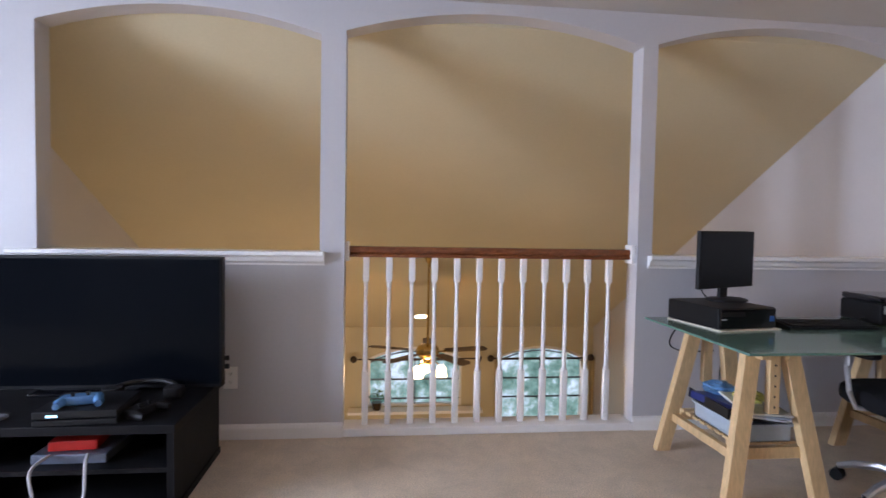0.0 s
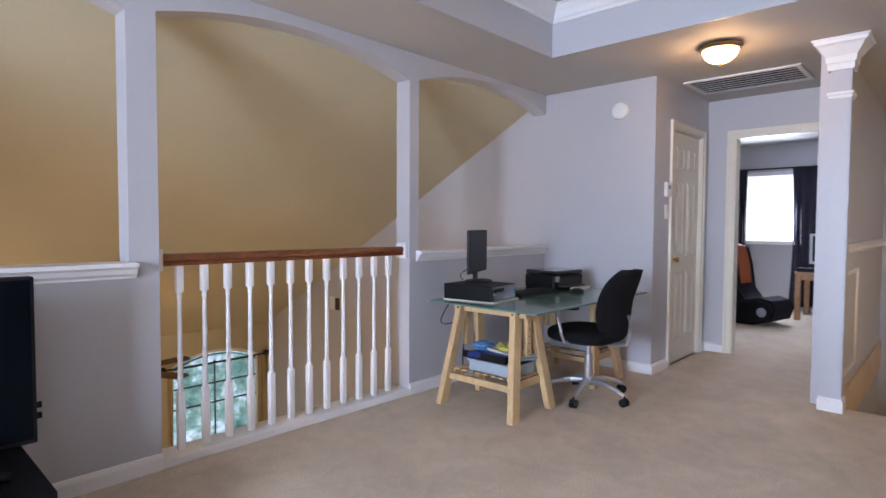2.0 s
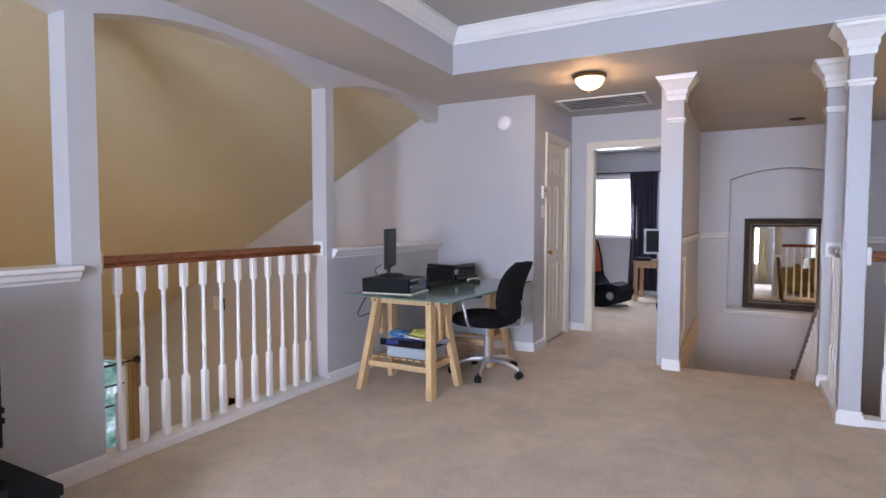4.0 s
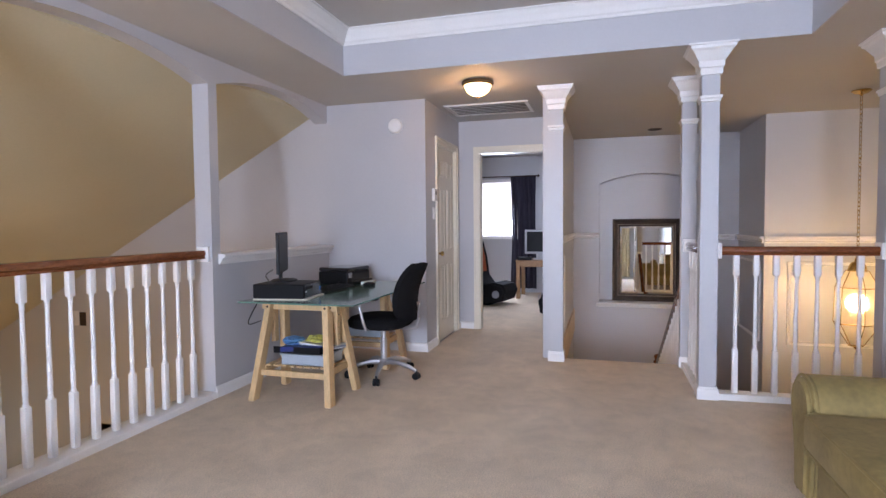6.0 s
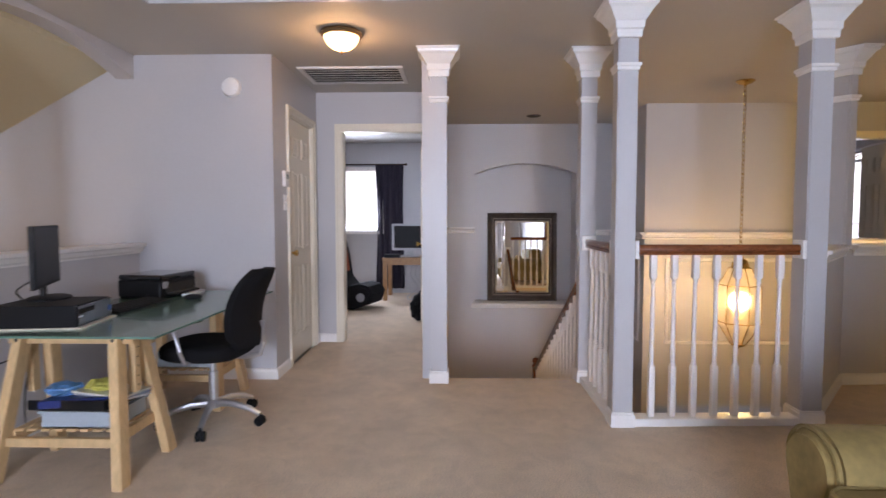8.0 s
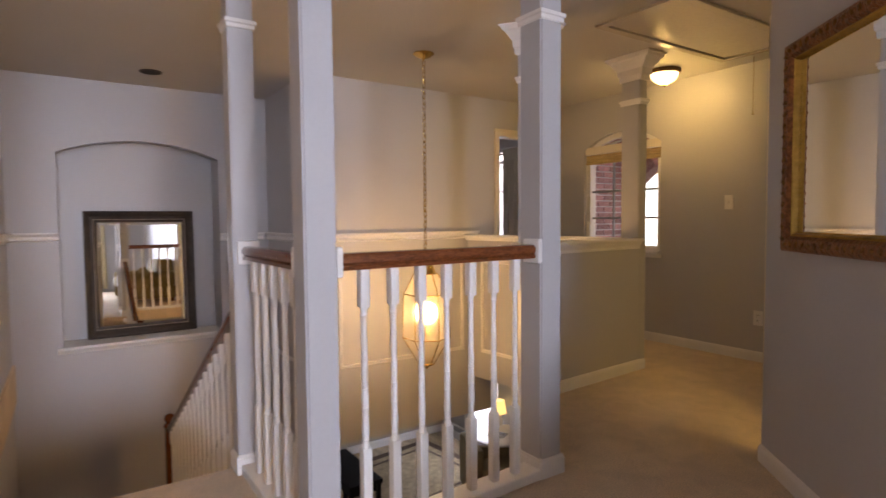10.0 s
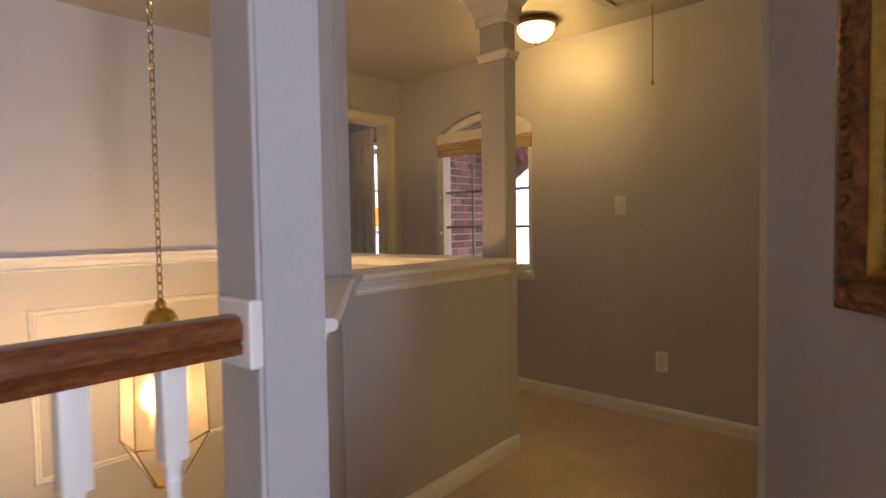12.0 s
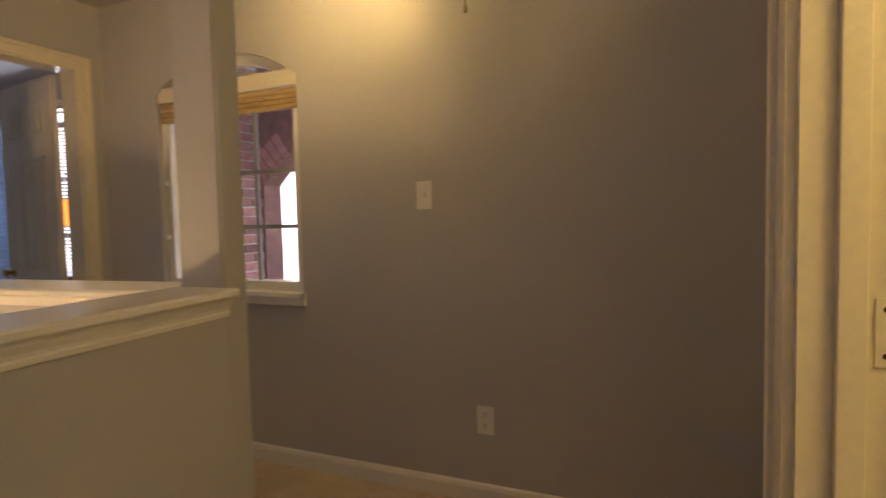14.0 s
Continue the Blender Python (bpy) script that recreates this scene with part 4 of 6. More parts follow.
part("chain", bm, BRASS, c, "brass chain", True)
bm = B()
lathe(bm, [(0.006, 0.87), (0.022, 0.85), (0.022, 0.83), (0.05, 0.815), (0.068, 0.78), (0.075, 0.745), (0.03, 0.742)], 24)
part("cap", bm, BRASS, c, "brass cap", True)
TIERS = [(0.085, 0.745), (0.165, 0.595), (0.175, 0.27), (0.06, 0.075)]
LGLASS = glass("lantern_glass", (1.0, 0.97, 0.9), 0.33, 1.24)
N = 6
for (r0, z0), (r1, z1) in zip(TIERS, TIERS[1:]):
    for i in range(N):
        a0, a1 = 2 * math.pi * i / N, 2 * math.pi * (i + 1) / N
        bm = B()
        q = [Vector((r * math.cos(a), r * math.sin(a), z)) for r, z, a in ((r0, z0, a0), (r0, z0, a1), (r1, z1, a1), (r1, z1, a0))]
        nrm = (q[1] - q[0]).cross(q[3] - q[0]).normalized()
        prism(bm, q, nrm * 0.003)
        o = part("pane", bm, LGLASS, c)
        o.visible_shadow = False
for i in range(N):
    a = 2 * math.pi * i / N
    ring = [Vector((r * math.cos(a), r * math.sin(a), z)) for r, z in TIERS]
    for p, q in zip(ring, ring[1:]):
        bm = B()
        rod(bm, p, q, 0.0035, seg=6)
        part("cage_bar", bm, BRASS, c)
    a1 = 2 * math.pi * (i + 1) / N
    for r, z in TIERS:
        bm = B()
        rod(bm, (r * math.cos(a), r * math.sin(a), z), (r * math.cos(a1), r * math.sin(a1), z), 0.004, seg=6)
        part("cage_bar", bm, BRASS, c)
bm = B()
rod(bm, (0, 0, 0.74), (0, 0, 0.28), 0.007)
lathe(bm, [(0.01, 0.27), (0.05, 0.285), (0.055, 0.30), (0.02, 0.31)], 16)
lathe(bm, [(0.055, 0.07), (0.06, 0.065), (0.02, 0.05), (0.004, 0.03)], 16)
part("stem", bm, BRASS, c, "brass stem and bobeche", True)
BULB = emit("lit_bulb", (1.0, 0.72, 0.30), 90.0)
for i in range(4):
    a = math.pi / 4 + math.pi / 2 * i
    bm = B()
    lathe(bm, [(0.011, 0.30), (0.011, 0.385)], 12, Matrix.Translation((0.05 * math.cos(a), 0.05 * math.sin(a), 0)))
    cn = part("candle", bm, TRIM, c, "white candle sleeve")
    bm = B()
    lathe(bm, [(0.008, 0.385), (0.026, 0.415), (0.024, 0.445), (0.003, 0.49)], 12, Matrix.Translation((0.05 * math.cos(a), 0.05 * math.sin(a), 0)))
    o = part("bulb", bm, BULB, cn, "glowing candle bulb", True)
    o.visible_shadow = False

# ---- desk on trestles ----
c = thing("desk_top", pose(0, 0, 0), "frosted green glass desk top lying on two pine trestles", "desk")
bm = B()
box(bm, 1.30, 2.77, 1.92, 2.76, 0.681, 0.691, bevel=0.002)
part("glass_plate", bm, DESKGLASS, c)


def trestle(m):
    c = thing("trestle", m, "pale pine trestle with slatted lower shelf under the glass top", "trestle", "desk trestles")
    # origin: floor under the middle; x across the legs, y along the beam
    for sx in (-1, 1):
        for sy in (-1, 1):
            y = sy * 0.215
            p, q = Vector((sx * 0.205, sy * 0.29, 0.0)), Vector((sx * 0.081, y, 0.674))
            bm = B()
            w = 0.037
            prism(bm, [(p.x - w, p.y - 0.022, 0), (p.x + w, p.y - 0.022, 0), (q.x + w, y - 0.022, 0.674), (q.x - w, y - 0.022, 0.674)], (0, 0.044, 0))
            bmesh.ops.bevel(bm, geom=bm.edges[:], offset=0.003, segments=1, affect="EDGES")
            leg = part("leg", bm, PINE, c)
            bm = B()
            lathe(bm, [(0.007, 0), (0.007, 0.003), (0.003, 0.004)], 10, Matrix.Translation((q.x + sx * 0.008, y + sy * 0.0268, 0.635)) @ Matrix.Rotation(radians(-90 * sy), 4, "X"))
            part("bolt", bm, DARK, leg, "dark bolt head")
            bm = B()
            lathe(bm, [(0.008, 0), (0.008, 0.003), (0.003, 0.004)], 10, Matrix.Translation((q.x + sx * (w + 0.0062), y + sy * 0.005, 0.635)) @ Matrix.Rotation(radians(90 * sx), 4, "Y"))
            part("bolt", bm, DARK, leg, "dark bolt head")
    for sx in (-1, 1):
        bm = B()
        box(bm, sx * 0.060 - 0.025, sx * 0.060 + 0.025, -0.29, 0.29, 0.611, 0.68, bevel=0.003)
        part("beam", bm, PINE, c)
    for sy in (-1, 1):
        bm = B()
        y = sy * 0.244
        box(bm, -0.024, 0.024, y - 0.016, y + 0.016, 0.37, 0.672, bevel=0.002)
        o = part("height_post", bm, PINE, c)
        for i in range(5):
            bm = B()
            lathe(bm, [(0.005, 0), (0.005, 0.001)], 8, Matrix.Translation((0.0, y + sy * 0.0162, 0.40 + 0.045 * i)) @ Matrix.Rotation(radians(-90 * sy), 4, "X"))
            part("peg_hole", bm, DARK, o, "dark peg hole")
        bm = B()
        box(bm, -0.135, 0.135, sy * 0.246 - 0.012, sy * 0.246 + 0.012, 0.175, 0.225, bevel=0.002)
        part("cross_bar", bm, PINE, c)
    for sx in (-1, 1):
        bm = B()
        box(bm, sx * 0.16 - 0.014, sx * 0.16 + 0.014, -0.27, 0.27, 0.165, 0.205, bevel=0.002)
        part("shelf_rail", bm, PINE, c)
    bm = B()
    box(bm, -0.145, 0.145, -0.02, 0.02, 0.0, 0.012, bevel=0.002)
    first = part("shelf_slat", bm, PINE, c, m=pose(0, -0.21, 0.226))
    for i in range(1, 8):
        share(first, c, pose(0, -0.21 + 0.06 * i, 0.226))
    return c


tr = trestle(pose(1.60, 2.43, 0))
copy_thing(tr, pose(2.60, 2.43, 0))

# ---- things on the desk ----
DT = 0.691
MA = 8
c = thing("desktop_computer", pose(1.580, 2.555, DT + 0.007, 0, 0, MA), "black desktop computer lying flat on a board on the desk", "computer")
bm = B()
box(bm, -0.155, 0.155, -0.18, 0.18, 0.0, 0.098, bevel=0.005)
part("case", bm, BLACK, c)
bm = B()
box(bm, -0.15, 0.15, -0.192, -0.1805, 0.005, 0.094, bevel=0.002)
f = part("front_panel", bm, GLOSSBLACK, c, "glossy black front")
bm = B()
box(bm, -0.15, -0.02, -0.1935, -0.192, 0.06, 0.08)
part("drive_door", bm, BLACK, f)
bm = B()
box(bm, 0.115, 0.14, -0.1935, -0.192, 0.035, 0.06)
part("badge", bm, mat("blue_badge", (0.02, 0.10, 0.35), 0.4), f, "small blue badge")
bm = B()
box(bm, -0.15, -0.12, -0.1935, -0.192, 0.045, 0.05)
part("drive_slot", bm, CHROME, f, "thin grey slot")
c = thing("board", pose(1.580, 2.555, DT, 0, 0, MA), "thin cream board under the computer", "board")
bm = B()
box(bm, -0.16, 0.17, -0.205, 0.18, 0.0, 0.007, bevel=0.002)
part("plank", bm, DOORP, c)
SCREEN = mat("dark_screen", (0.006, 0.006, 0.008), 0.4, spec=0.15, spread=0.0, fine=0.0)
c = thing("computer_monitor", pose(1.67, 2.635, DT + 0.106, 0, 0, 24.5), "black flat computer monitor switched off standing on the computer", "monitor")
bm = B()
box(bm, -0.228, 0.228, 0.0, 0.022, 0.062, 0.350, bevel=0.005)
part("housing", bm, BLACK, c)
bm = B()
box(bm, -0.216, 0.216, -0.002, 0.0005, 0.078, 0.338)
part("screen", bm, SCREEN, c, "dark blank screen")
bm = B()
box(bm, -0.03, 0.03, 0.014, 0.034, 0.005, 0.16, bevel=0.004)
part("neck", bm, BLACK, c)
bm = B()
lathe(bm, [(0.115, 0.0), (0.115, 0.006), (0.10, 0.011), (0.02, 0.014)], 28, squash=0.8)
part("foot", bm, BLACK, c, smooth=True)
c = thing("keyboard", pose(2.06, 2.45, DT, 0, 0, -4), "black computer keyboard on the glass desk", "keyboard")
bm = B()
prism(bm, [(-0.22, -0.075, 0), (-0.22, 0.075, 0), (-0.22, 0.075, 0.024), (-0.22, -0.075, 0.013)], (0.44, 0, 0))
part("body", bm, BLACK, c)
bm = B()
for r in range(5):
    for k in range(15):
        box(bm, -0.208 + k * 0.028, -0.186 + k * 0.028, -0.064 + r * 0.027, -0.043 + r * 0.027, 0.016 + r * 0.002, 0.021 + r * 0.002)
part("keys", bm, BLACK, c)
c = thing("printer", pose(2.58, 2.60, DT, 0, 0, -7), "black multifunction inkjet printer on the desk by the wall", "printer")
bm = B()
box(bm, -0.18, 0.18, -0.145, 0.15, 0.0, 0.108, bevel=0.012)
part("body", bm, BLACK, c)
bm = B()
box(bm, -0.177, 0.177, -0.145, 0.147, 0.110, 0.142, bevel=0.01)
part("lid", bm, GLOSSBLACK, c, "glossy scanner lid")
bm = B()
box(bm, -0.13, 0.13, -0.20, -0.15, 0.02, 0.032)
box(bm, -0.14, 0.14, -0.156, -0.149, 0.035, 0.085)
part("paper_tray", bm, DARK, c, "output tray")
bm = B()
box(bm, -0.17, -0.125, -0.156, -0.149, 0.06, 0.10)
part("control_panel", bm, CHROME, c, "grey control panel")
PAPER = mat("white_paper", (0.80, 0.80, 0.78), 0.8)
c = thing("paper", pose(2.64, 2.40, DT, 0, 0, 8), "white sheets of paper in front of the printer", "paper")
bm = B()
box(bm, -0.105, 0.105, -0.04, 0.04, 0.0, 0.012)
part("sheets", bm, PAPER, c)
c = thing("computer_mouse", pose(2.38, 2.28, DT, 0, 0, 20), "black computer mouse on the desk", "mouse")
bm = B()
bmesh.ops.create_uvsphere(bm, u_segments=14, v_segments=8, radius=1, matrix=Matrix.Translation((0, 0, 0.012)) @ Matrix.Diagonal((0.03, 0.052, 0.020, 1)))
bmesh.ops.bisect_plane(bm, geom=bm.verts[:] + bm.edges[:] + bm.faces[:], plane_co=(0, 0, 0), plane_no=(0, 0, -1), clear_outer=True)
part("shell", bm, BLACK, c, smooth=True)


def cable(pts, r, material, label, name="cable"):
    """A smooth hanging cable through points."""
    P = [Vector(p) for p in pts]
    out = []
    for i in range(len(P) - 1):
        a, b, cc, d = P[max(i - 1, 0)], P[i], P[i + 1], P[min(i + 2, len(P) - 1)]
        for k in range(6):
            u = k / 6
            out.append(0.5 * ((2 * b) + (cc - a) * u + (2 * a - 5 * b + 4 * cc - d) * u * u + (3 * b - a - 3 * cc + d) * u ** 3))
    out.append(P[-1])
    bm = B()
    tube(bm, out, r, 6)
    return tagged(obj(name, bm, material, True), label, "cable")


cable([(1.50, 2.73, 0.678), (1.45, 2.75, 0.60), (1.47, 2.80, 0.53), (1.60, 2.88, 0.48), (1.80, 2.93, 0.47)], 0.004, BLACK, "black cable looping under the desk")
cable([(1.63, 2.70, 0.88), (1.60, 2.74, 0.84), (1.62, 2.73, 0.80)], 0.004, BLACK, "black cable from the monitor to the computer")
cable([(1.80, 2.70, 0.69), (1.82, 2.80, 0.60), (1.80, 2.86, 0.40), (1.84, 2.92, 0.20), (1.90, 2.96, 0.02)], 0.004, BLACK, "black cable hanging behind the desk")
cable([(1.86, 2.40, 0.70), (1.90, 2.52, 0.70), (2.05, 2.55, 0.70), (2.20, 2.50, 0.70), (2.36, 2.55, 0.72)], 0.003, BLACK, "thin black cable lying on the desk")

# ---- things on the trestle shelf ----
BIN = mat("pale_blue_plastic", (0.36, 0.42, 0.47), 0.4, spread=0.05)
c = thing("storage_bin", pose(1.585, 2.37, 0.240, 0, 0, 90), "shallow pale blue plastic bin on the trestle shelf", "bin")
bm = B()
for a in ((-0.17, 0.17, -0.12, -0.114), (-0.17, 0.17, 0.114, 0.12), (-0.17, -0.164, -0.114, 0.114), (0.164, 0.17, -0.114, 0.114)):
    box(bm, a[0], a[1], a[2], a[3], 0, 0.075)
box(bm, -0.17, 0.17, -0.12, 0.12, 0, 0.005)
part("shell", bm, BIN, c)
bm = B()
for a in ((-0.18, 0.18, -0.13, -0.12), (-0.18, 0.18, 0.12, 0.13), (-0.18, -0.17, -0.12, 0.12), (0.17, 0.18, -0.12, 0.12)):
    box(bm, a[0], a[1], a[2], a[3], 0.067, 0.077)
part("lip", bm, BIN, c)
c = thing("letter_tray", pose(1.575, 2.40, 0.318, 3, 2, 84), "black plastic letter tray lying on the bin", "tray")
bm = B()
box(bm, -0.19, 0.19, -0.13, 0.13, 0, 0.006)
for a in ((-0.19, 0.19, -0.13, -0.124), (-0.19, 0.19, 0.124, 0.13), (-0.19, -0.184, -0.124, 0.124)):
    box(bm, a[0], a[1], a[2], a[3], 0.006, 0.045)
part("tray", bm, BLACK, c)
c = thing("folder", pose(1.57, 2.40, 0.330, 4, 2, 98), "dark blue ring binder in the tray", "folder")
bm = B()
box(bm, -0.15, 0.15, -0.115, 0.115, 0, 0.035, bevel=0.004)
part("cover", bm, mat("navy_binder", (0.012, 0.028, 0.16), 0.4), c)
c = thing("magazines", pose(1.60, 2.30, 0.352, 4, -3, 70), "stack of magazines on the tray", "magazines")
for i, col in enumerate(((0.55, 0.57, 0.6), (0.25, 0.28, 0.34), (0.6, 0.58, 0.5))):
    bm = B()
    box(bm, -0.13, 0.13, -0.10, 0.10, i * 0.009, i * 0.009 + 0.008, Matrix.Rotation(radians(i * 6), 4, "Z"))
    part("magazine", bm, mat("magazine_cover", col, 0.35, spread=0.3, scale=12), c)


def crumple(bm, sx, sy, sz, seed, n=2):
    r = bmesh.ops.create_icosphere(bm, subdivisions=n + 1, radius=1)
    for v in r["verts"]:
        k = 1 + 0.35 * noise.noise(v.co * 2.2 + Vector((seed, 0, 0))) + 0.15 * noise.noise(v.co * 5 + Vector((0, seed, 0)))
        v.co = Vector((v.co.x * sx * k, v.co.y * sy * k, max(-0.8, v.co.z) * sz * k))


c = thing("plastic_bag", pose(1.56, 2.50, 0.388), "crumpled light blue plastic bag on the binders", "bag")
bm = B()
crumple(bm, 0.07, 0.075, 0.032, 3.0)
part("bag", bm, mat("blue_bag", (0.10, 0.26, 0.50), 0.35, spread=0.3, scale=20), c)
c = thing("plastic_bag", pose(1.60, 2.34, 0.398), "crumpled yellow bag on the binders", "bag")
bm = B()
crumple(bm, 0.06, 0.07, 0.03, 7.0)
part("bag", bm, mat("yellow_bag", (0.50, 0.47, 0.10), 0.35, spread=0.3, scale=20), c)
c = thing("storage_bin", pose(2.60, 2.40, 0.240, 0, 0, 90), "pale plastic bin on the far trestle shelf", "bin")
bm = B()
box(bm, -0.17, 0.17, -0.12, 0.12, 0, 0.10, bevel=0.008)
part("shell", bm, BIN, c)
c = thing("folder", pose(2.60, 2.40, 0.342, 0, 0, 95), "dark green folder on the bin", "folder")
bm = B()
box(bm, -0.15, 0.15, -0.115, 0.115, 0, 0.03, bevel=0.004)
part("cover", bm, mat("green_binder", (0.02, 0.07, 0.06), 0.5), c)

# ---- office chair ----
c = thing("office_chair", pose(2.19, 2.08, 0, 0, 0, -4), "black fabric swivel chair with grey metal five-star base", "chair")
# local +y is forward
for i in range(5):
    a = radians(72 * i + 50)
    dx, dy = math.cos(a), math.sin(a)
    bm = B()
    pts = [(0.03 * dx, 0.03 * dy, 0.115), (0.12 * dx, 0.12 * dy, 0.118), (0.22 * dx, 0.22 * dy, 0.095), (0.285 * dx, 0.285 * dy, 0.065)]
    tube(bm, pts, [0.022, 0.020, 0.017, 0.014], 8)
    leg = part("base_leg", bm, CHROME, c, smooth=True)
    bm = B()
    rod(bm, (0.285 * dx, 0.285 * dy, 0.075), (0.285 * dx, 0.285 * dy, 0.03), 0.008, seg=8)
    for s in (-1, 1):
        u = Vector((-dy, dx, 0)) * 0.014 * s
        p = Vector((0.285 * dx, 0.285 * dy, 0.027)) + u
        rod(bm, p - Vector((-dy, dx, 0)) * 0.008, p + Vector((-dy, dx, 0)) * 0.008, 0.027, seg=16)
    part("caster", bm, BLACK, leg, "black twin-wheel caster")
bm = B()
lathe(bm, [(0.035, 0.09), (0.04, 0.11), (0.04, 0.135), (0.026, 0.14), (0.026, 0.30), (0.018, 0.305), (0.018, 0.40)], 18)
part("gas_lift", bm, CHROME, c, "grey metal gas lift", True)
bm = B()
box(bm, -0.07, 0.07, -0.10, 0.10, 0.38, 0.415, bevel=0.008)
part("mechanism", bm, BLACK, c)


def cushion(bm, w, d, h, m, power=3.2, n=20, dome=0.0):
    """A rounded pad, like a superellipse with a soft edge."""
    layers = [(0.90, 0.0), (0.985, 0.18), (1.0, 0.45), (0.985, 0.75), (0.92, 0.93), (0.6, 1.0), (0.25, 1.0 + dome * 0.6)]
    rings = []
    for k, z in layers:
        ring = []
        for i in range(n * 2):
            a = math.pi * i / n
            ca, sa = math.cos(a), math.sin(a)
            x = math.copysign(abs(ca) ** (2 / power), ca) * w / 2 * k
            y = math.copysign(abs(sa) ** (2 / power), sa) * d / 2 * k
            ring.append(bm.verts.new(m @ Vector((x, y, z * h))))
        rings.append(ring)
    for a, b in zip(rings, rings[1:]):
        for i in range(n * 2):
            bm.faces.new((a[i], a[(i + 1) % (n * 2)], b[(i + 1) % (n * 2)], b[i]))
    bm.faces.new(rings[0][::-1]), bm.faces.new(rings[-1])


bm = B()
cushion(bm, 0.48, 0.46, 0.085, Matrix.Translation((0, 0.02, 0.40)), dome=0.05)
part("seat", bm, FABRIC, c, "black padded seat", True)
# curved backrest
bm = B()
rows = []
for j in range(15):
    v = j / 14
    z = 0.46 + 0.44 * v
    wv = 0.196 * max(0.0, 1 - abs(2 * v - 1) ** 3.4) ** 0.45
    rows.append((z, max(wv, 0.13 if v < 0.5 else 0.075), -0.235 - 0.10 * v + 0.05 * math.sin(v * math.pi)))
front, back = [], []
for z, wv, y in rows:
    front.append([bm.verts.new((wv * u, y + 0.045 * u * u + 0.012, z)) for u in (-1, -0.75, -0.4, 0, 0.4, 0.75, 1)])
    back.append([bm.verts.new((wv * u * 1.0, y + 0.045 * u * u - 0.045 + 0.02 * abs(u) ** 3, z)) for u in (-1, -0.75, -0.4, 0, 0.4, 0.75, 1)])
for j in range(14):
    for i in range(6):
        bm.faces.new((front[j][i], front[j][i + 1], front[j + 1][i + 1], front[j + 1][i]))
        bm.faces.new((back[j][i + 1], back[j][i], back[j + 1][i], back[j + 1][i + 1]))
    for i in (0, 6):
        bm.faces.new((front[j][i], front[j + 1][i], back[j + 1][i], back[j][i]))
for j in (0, 14):
    for i in range(6):
        bm.faces.new((front[j][i], front[j][i + 1], back[j][i + 1], back[j][i]))
part("backrest", bm, FABRIC, c, "black padded curved backrest", True)
bm = B()
tube(bm, [(0, -0.05, 0.395), (0, -0.20, 0.392), (0, -0.285, 0.41), (0, -0.305, 0.48), (0, -0.30, 0.60)], 0.016, 8)
part("back_support", bm, CHROME, c, "grey metal back support", True)
for s in (-1, 1):
    bm = B()
    tube(bm, [(s * 0.16, 0.02, 0.40), (s * 0.26, 0.02, 0.41), (s * 0.285, 0.03, 0.48), (s * 0.275, 0.06, 0.58), (s * 0.265, 0.06, 0.635)], 0.011, 8)
    arm = part("arm_support", bm, CHROME, c, "grey tubular arm support", True)
    bm = B()
    cushion(bm, 0.075, 0.26, 0.032, Matrix.Translation((s * 0.265, 0.04, 0.635)))
    part("arm_pad", bm, BLACK, arm, "black arm pad", True)

# ---- television and its stand ----
STAND = mat("black_ash_laminate", (0.007, 0.0068, 0.008), 0.5, spec=0.12, spread=0.2, fine=0.15, stretch=(1, 6, 6))
c = thing("tv_stand", pose(-1.50, 2.53, 0), "low black television stand with open shelves", "tv stand")
bm = B()
box(bm, -0.64, 0.64, -0.31, 0.31, 0.325, 0.36, bevel=0.003)
part("top", bm, STAND, c)
for x in (-0.63, -0.21, 0.605):
    bm = B()
    box(bm, x - 0.0, x + 0.028, -0.30, 0.30, 0.03, 0.325)
    part("side_panel", bm, STAND, c)
for x0, x1 in ((-0.602, -0.212), (-0.18, 0.603)):
    bm = B()
    box(bm, x0, x1, -0.29, 0.29, 0.165, 0.183)
    part("shelf", bm, STAND, c)
bm = B()
box(bm, -0.64, 0.64, -0.30, 0.30, 0.0, 0.03)
part("plinth", bm, STAND, c)
bm = B()
box(bm, -0.60, 0.60, 0.29, 0.298, 0.03, 0.325)
part("back_panel", bm, STAND, c)
c = thing("television", pose(-1.40, 2.70, 0.361), "large black flat television switched off on the stand", "television")
bm = B()
box(bm, -0.585, 0.585, 0.0, 0.05, 0.006, 0.622, bevel=0.006)
part("housing", bm, BLACK, c)
bm = B()
box(bm, -0.572, 0.572, -0.003, 0.001, 0.024, 0.610)
part("screen", bm, mat("tv_glass", (0.003, 0.004, 0.006), 0.16, spec=0.05, spread=0.0, fine=0.0), c, "dark glossy screen")
bm = B()
box(bm, -0.22, 0.22, -0.10, 0.12, 0.0, 0.012, bevel=0.004)
box(bm, -0.05, 0.05, 0.01, 0.04, 0.01, 0.06)
part("foot", bm, GLOSSBLACK, c)
for z in (0.085, 0.125):
    bm = B()
    box(bm, 0.580, 0.606, 0.032, 0.046, z, z + 0.022, bevel=0.002)
    part("cable_plug", bm, BLACK, c, "black cable plug at the edge")
c = thing("game_console", pose(-1.24, 2.36, 0.361, 0, 0, 4), "dark grey game console with a blue light on the stand", "console")
bm = B()
box(bm, -0.15, 0.15, -0.13, 0.13, 0.0, 0.022, bevel=0.004)
part("lower_body", bm, BLACK, c)
bm = B()
box(bm, -0.15, 0.15, -0.128, 0.132, 0.027, 0.055, bevel=0.004)
part("upper_body", bm, BLACK, c)
bm = B()
box(bm, -0.10, -0.06, -0.1295, -0.1275, 0.034, 0.042)
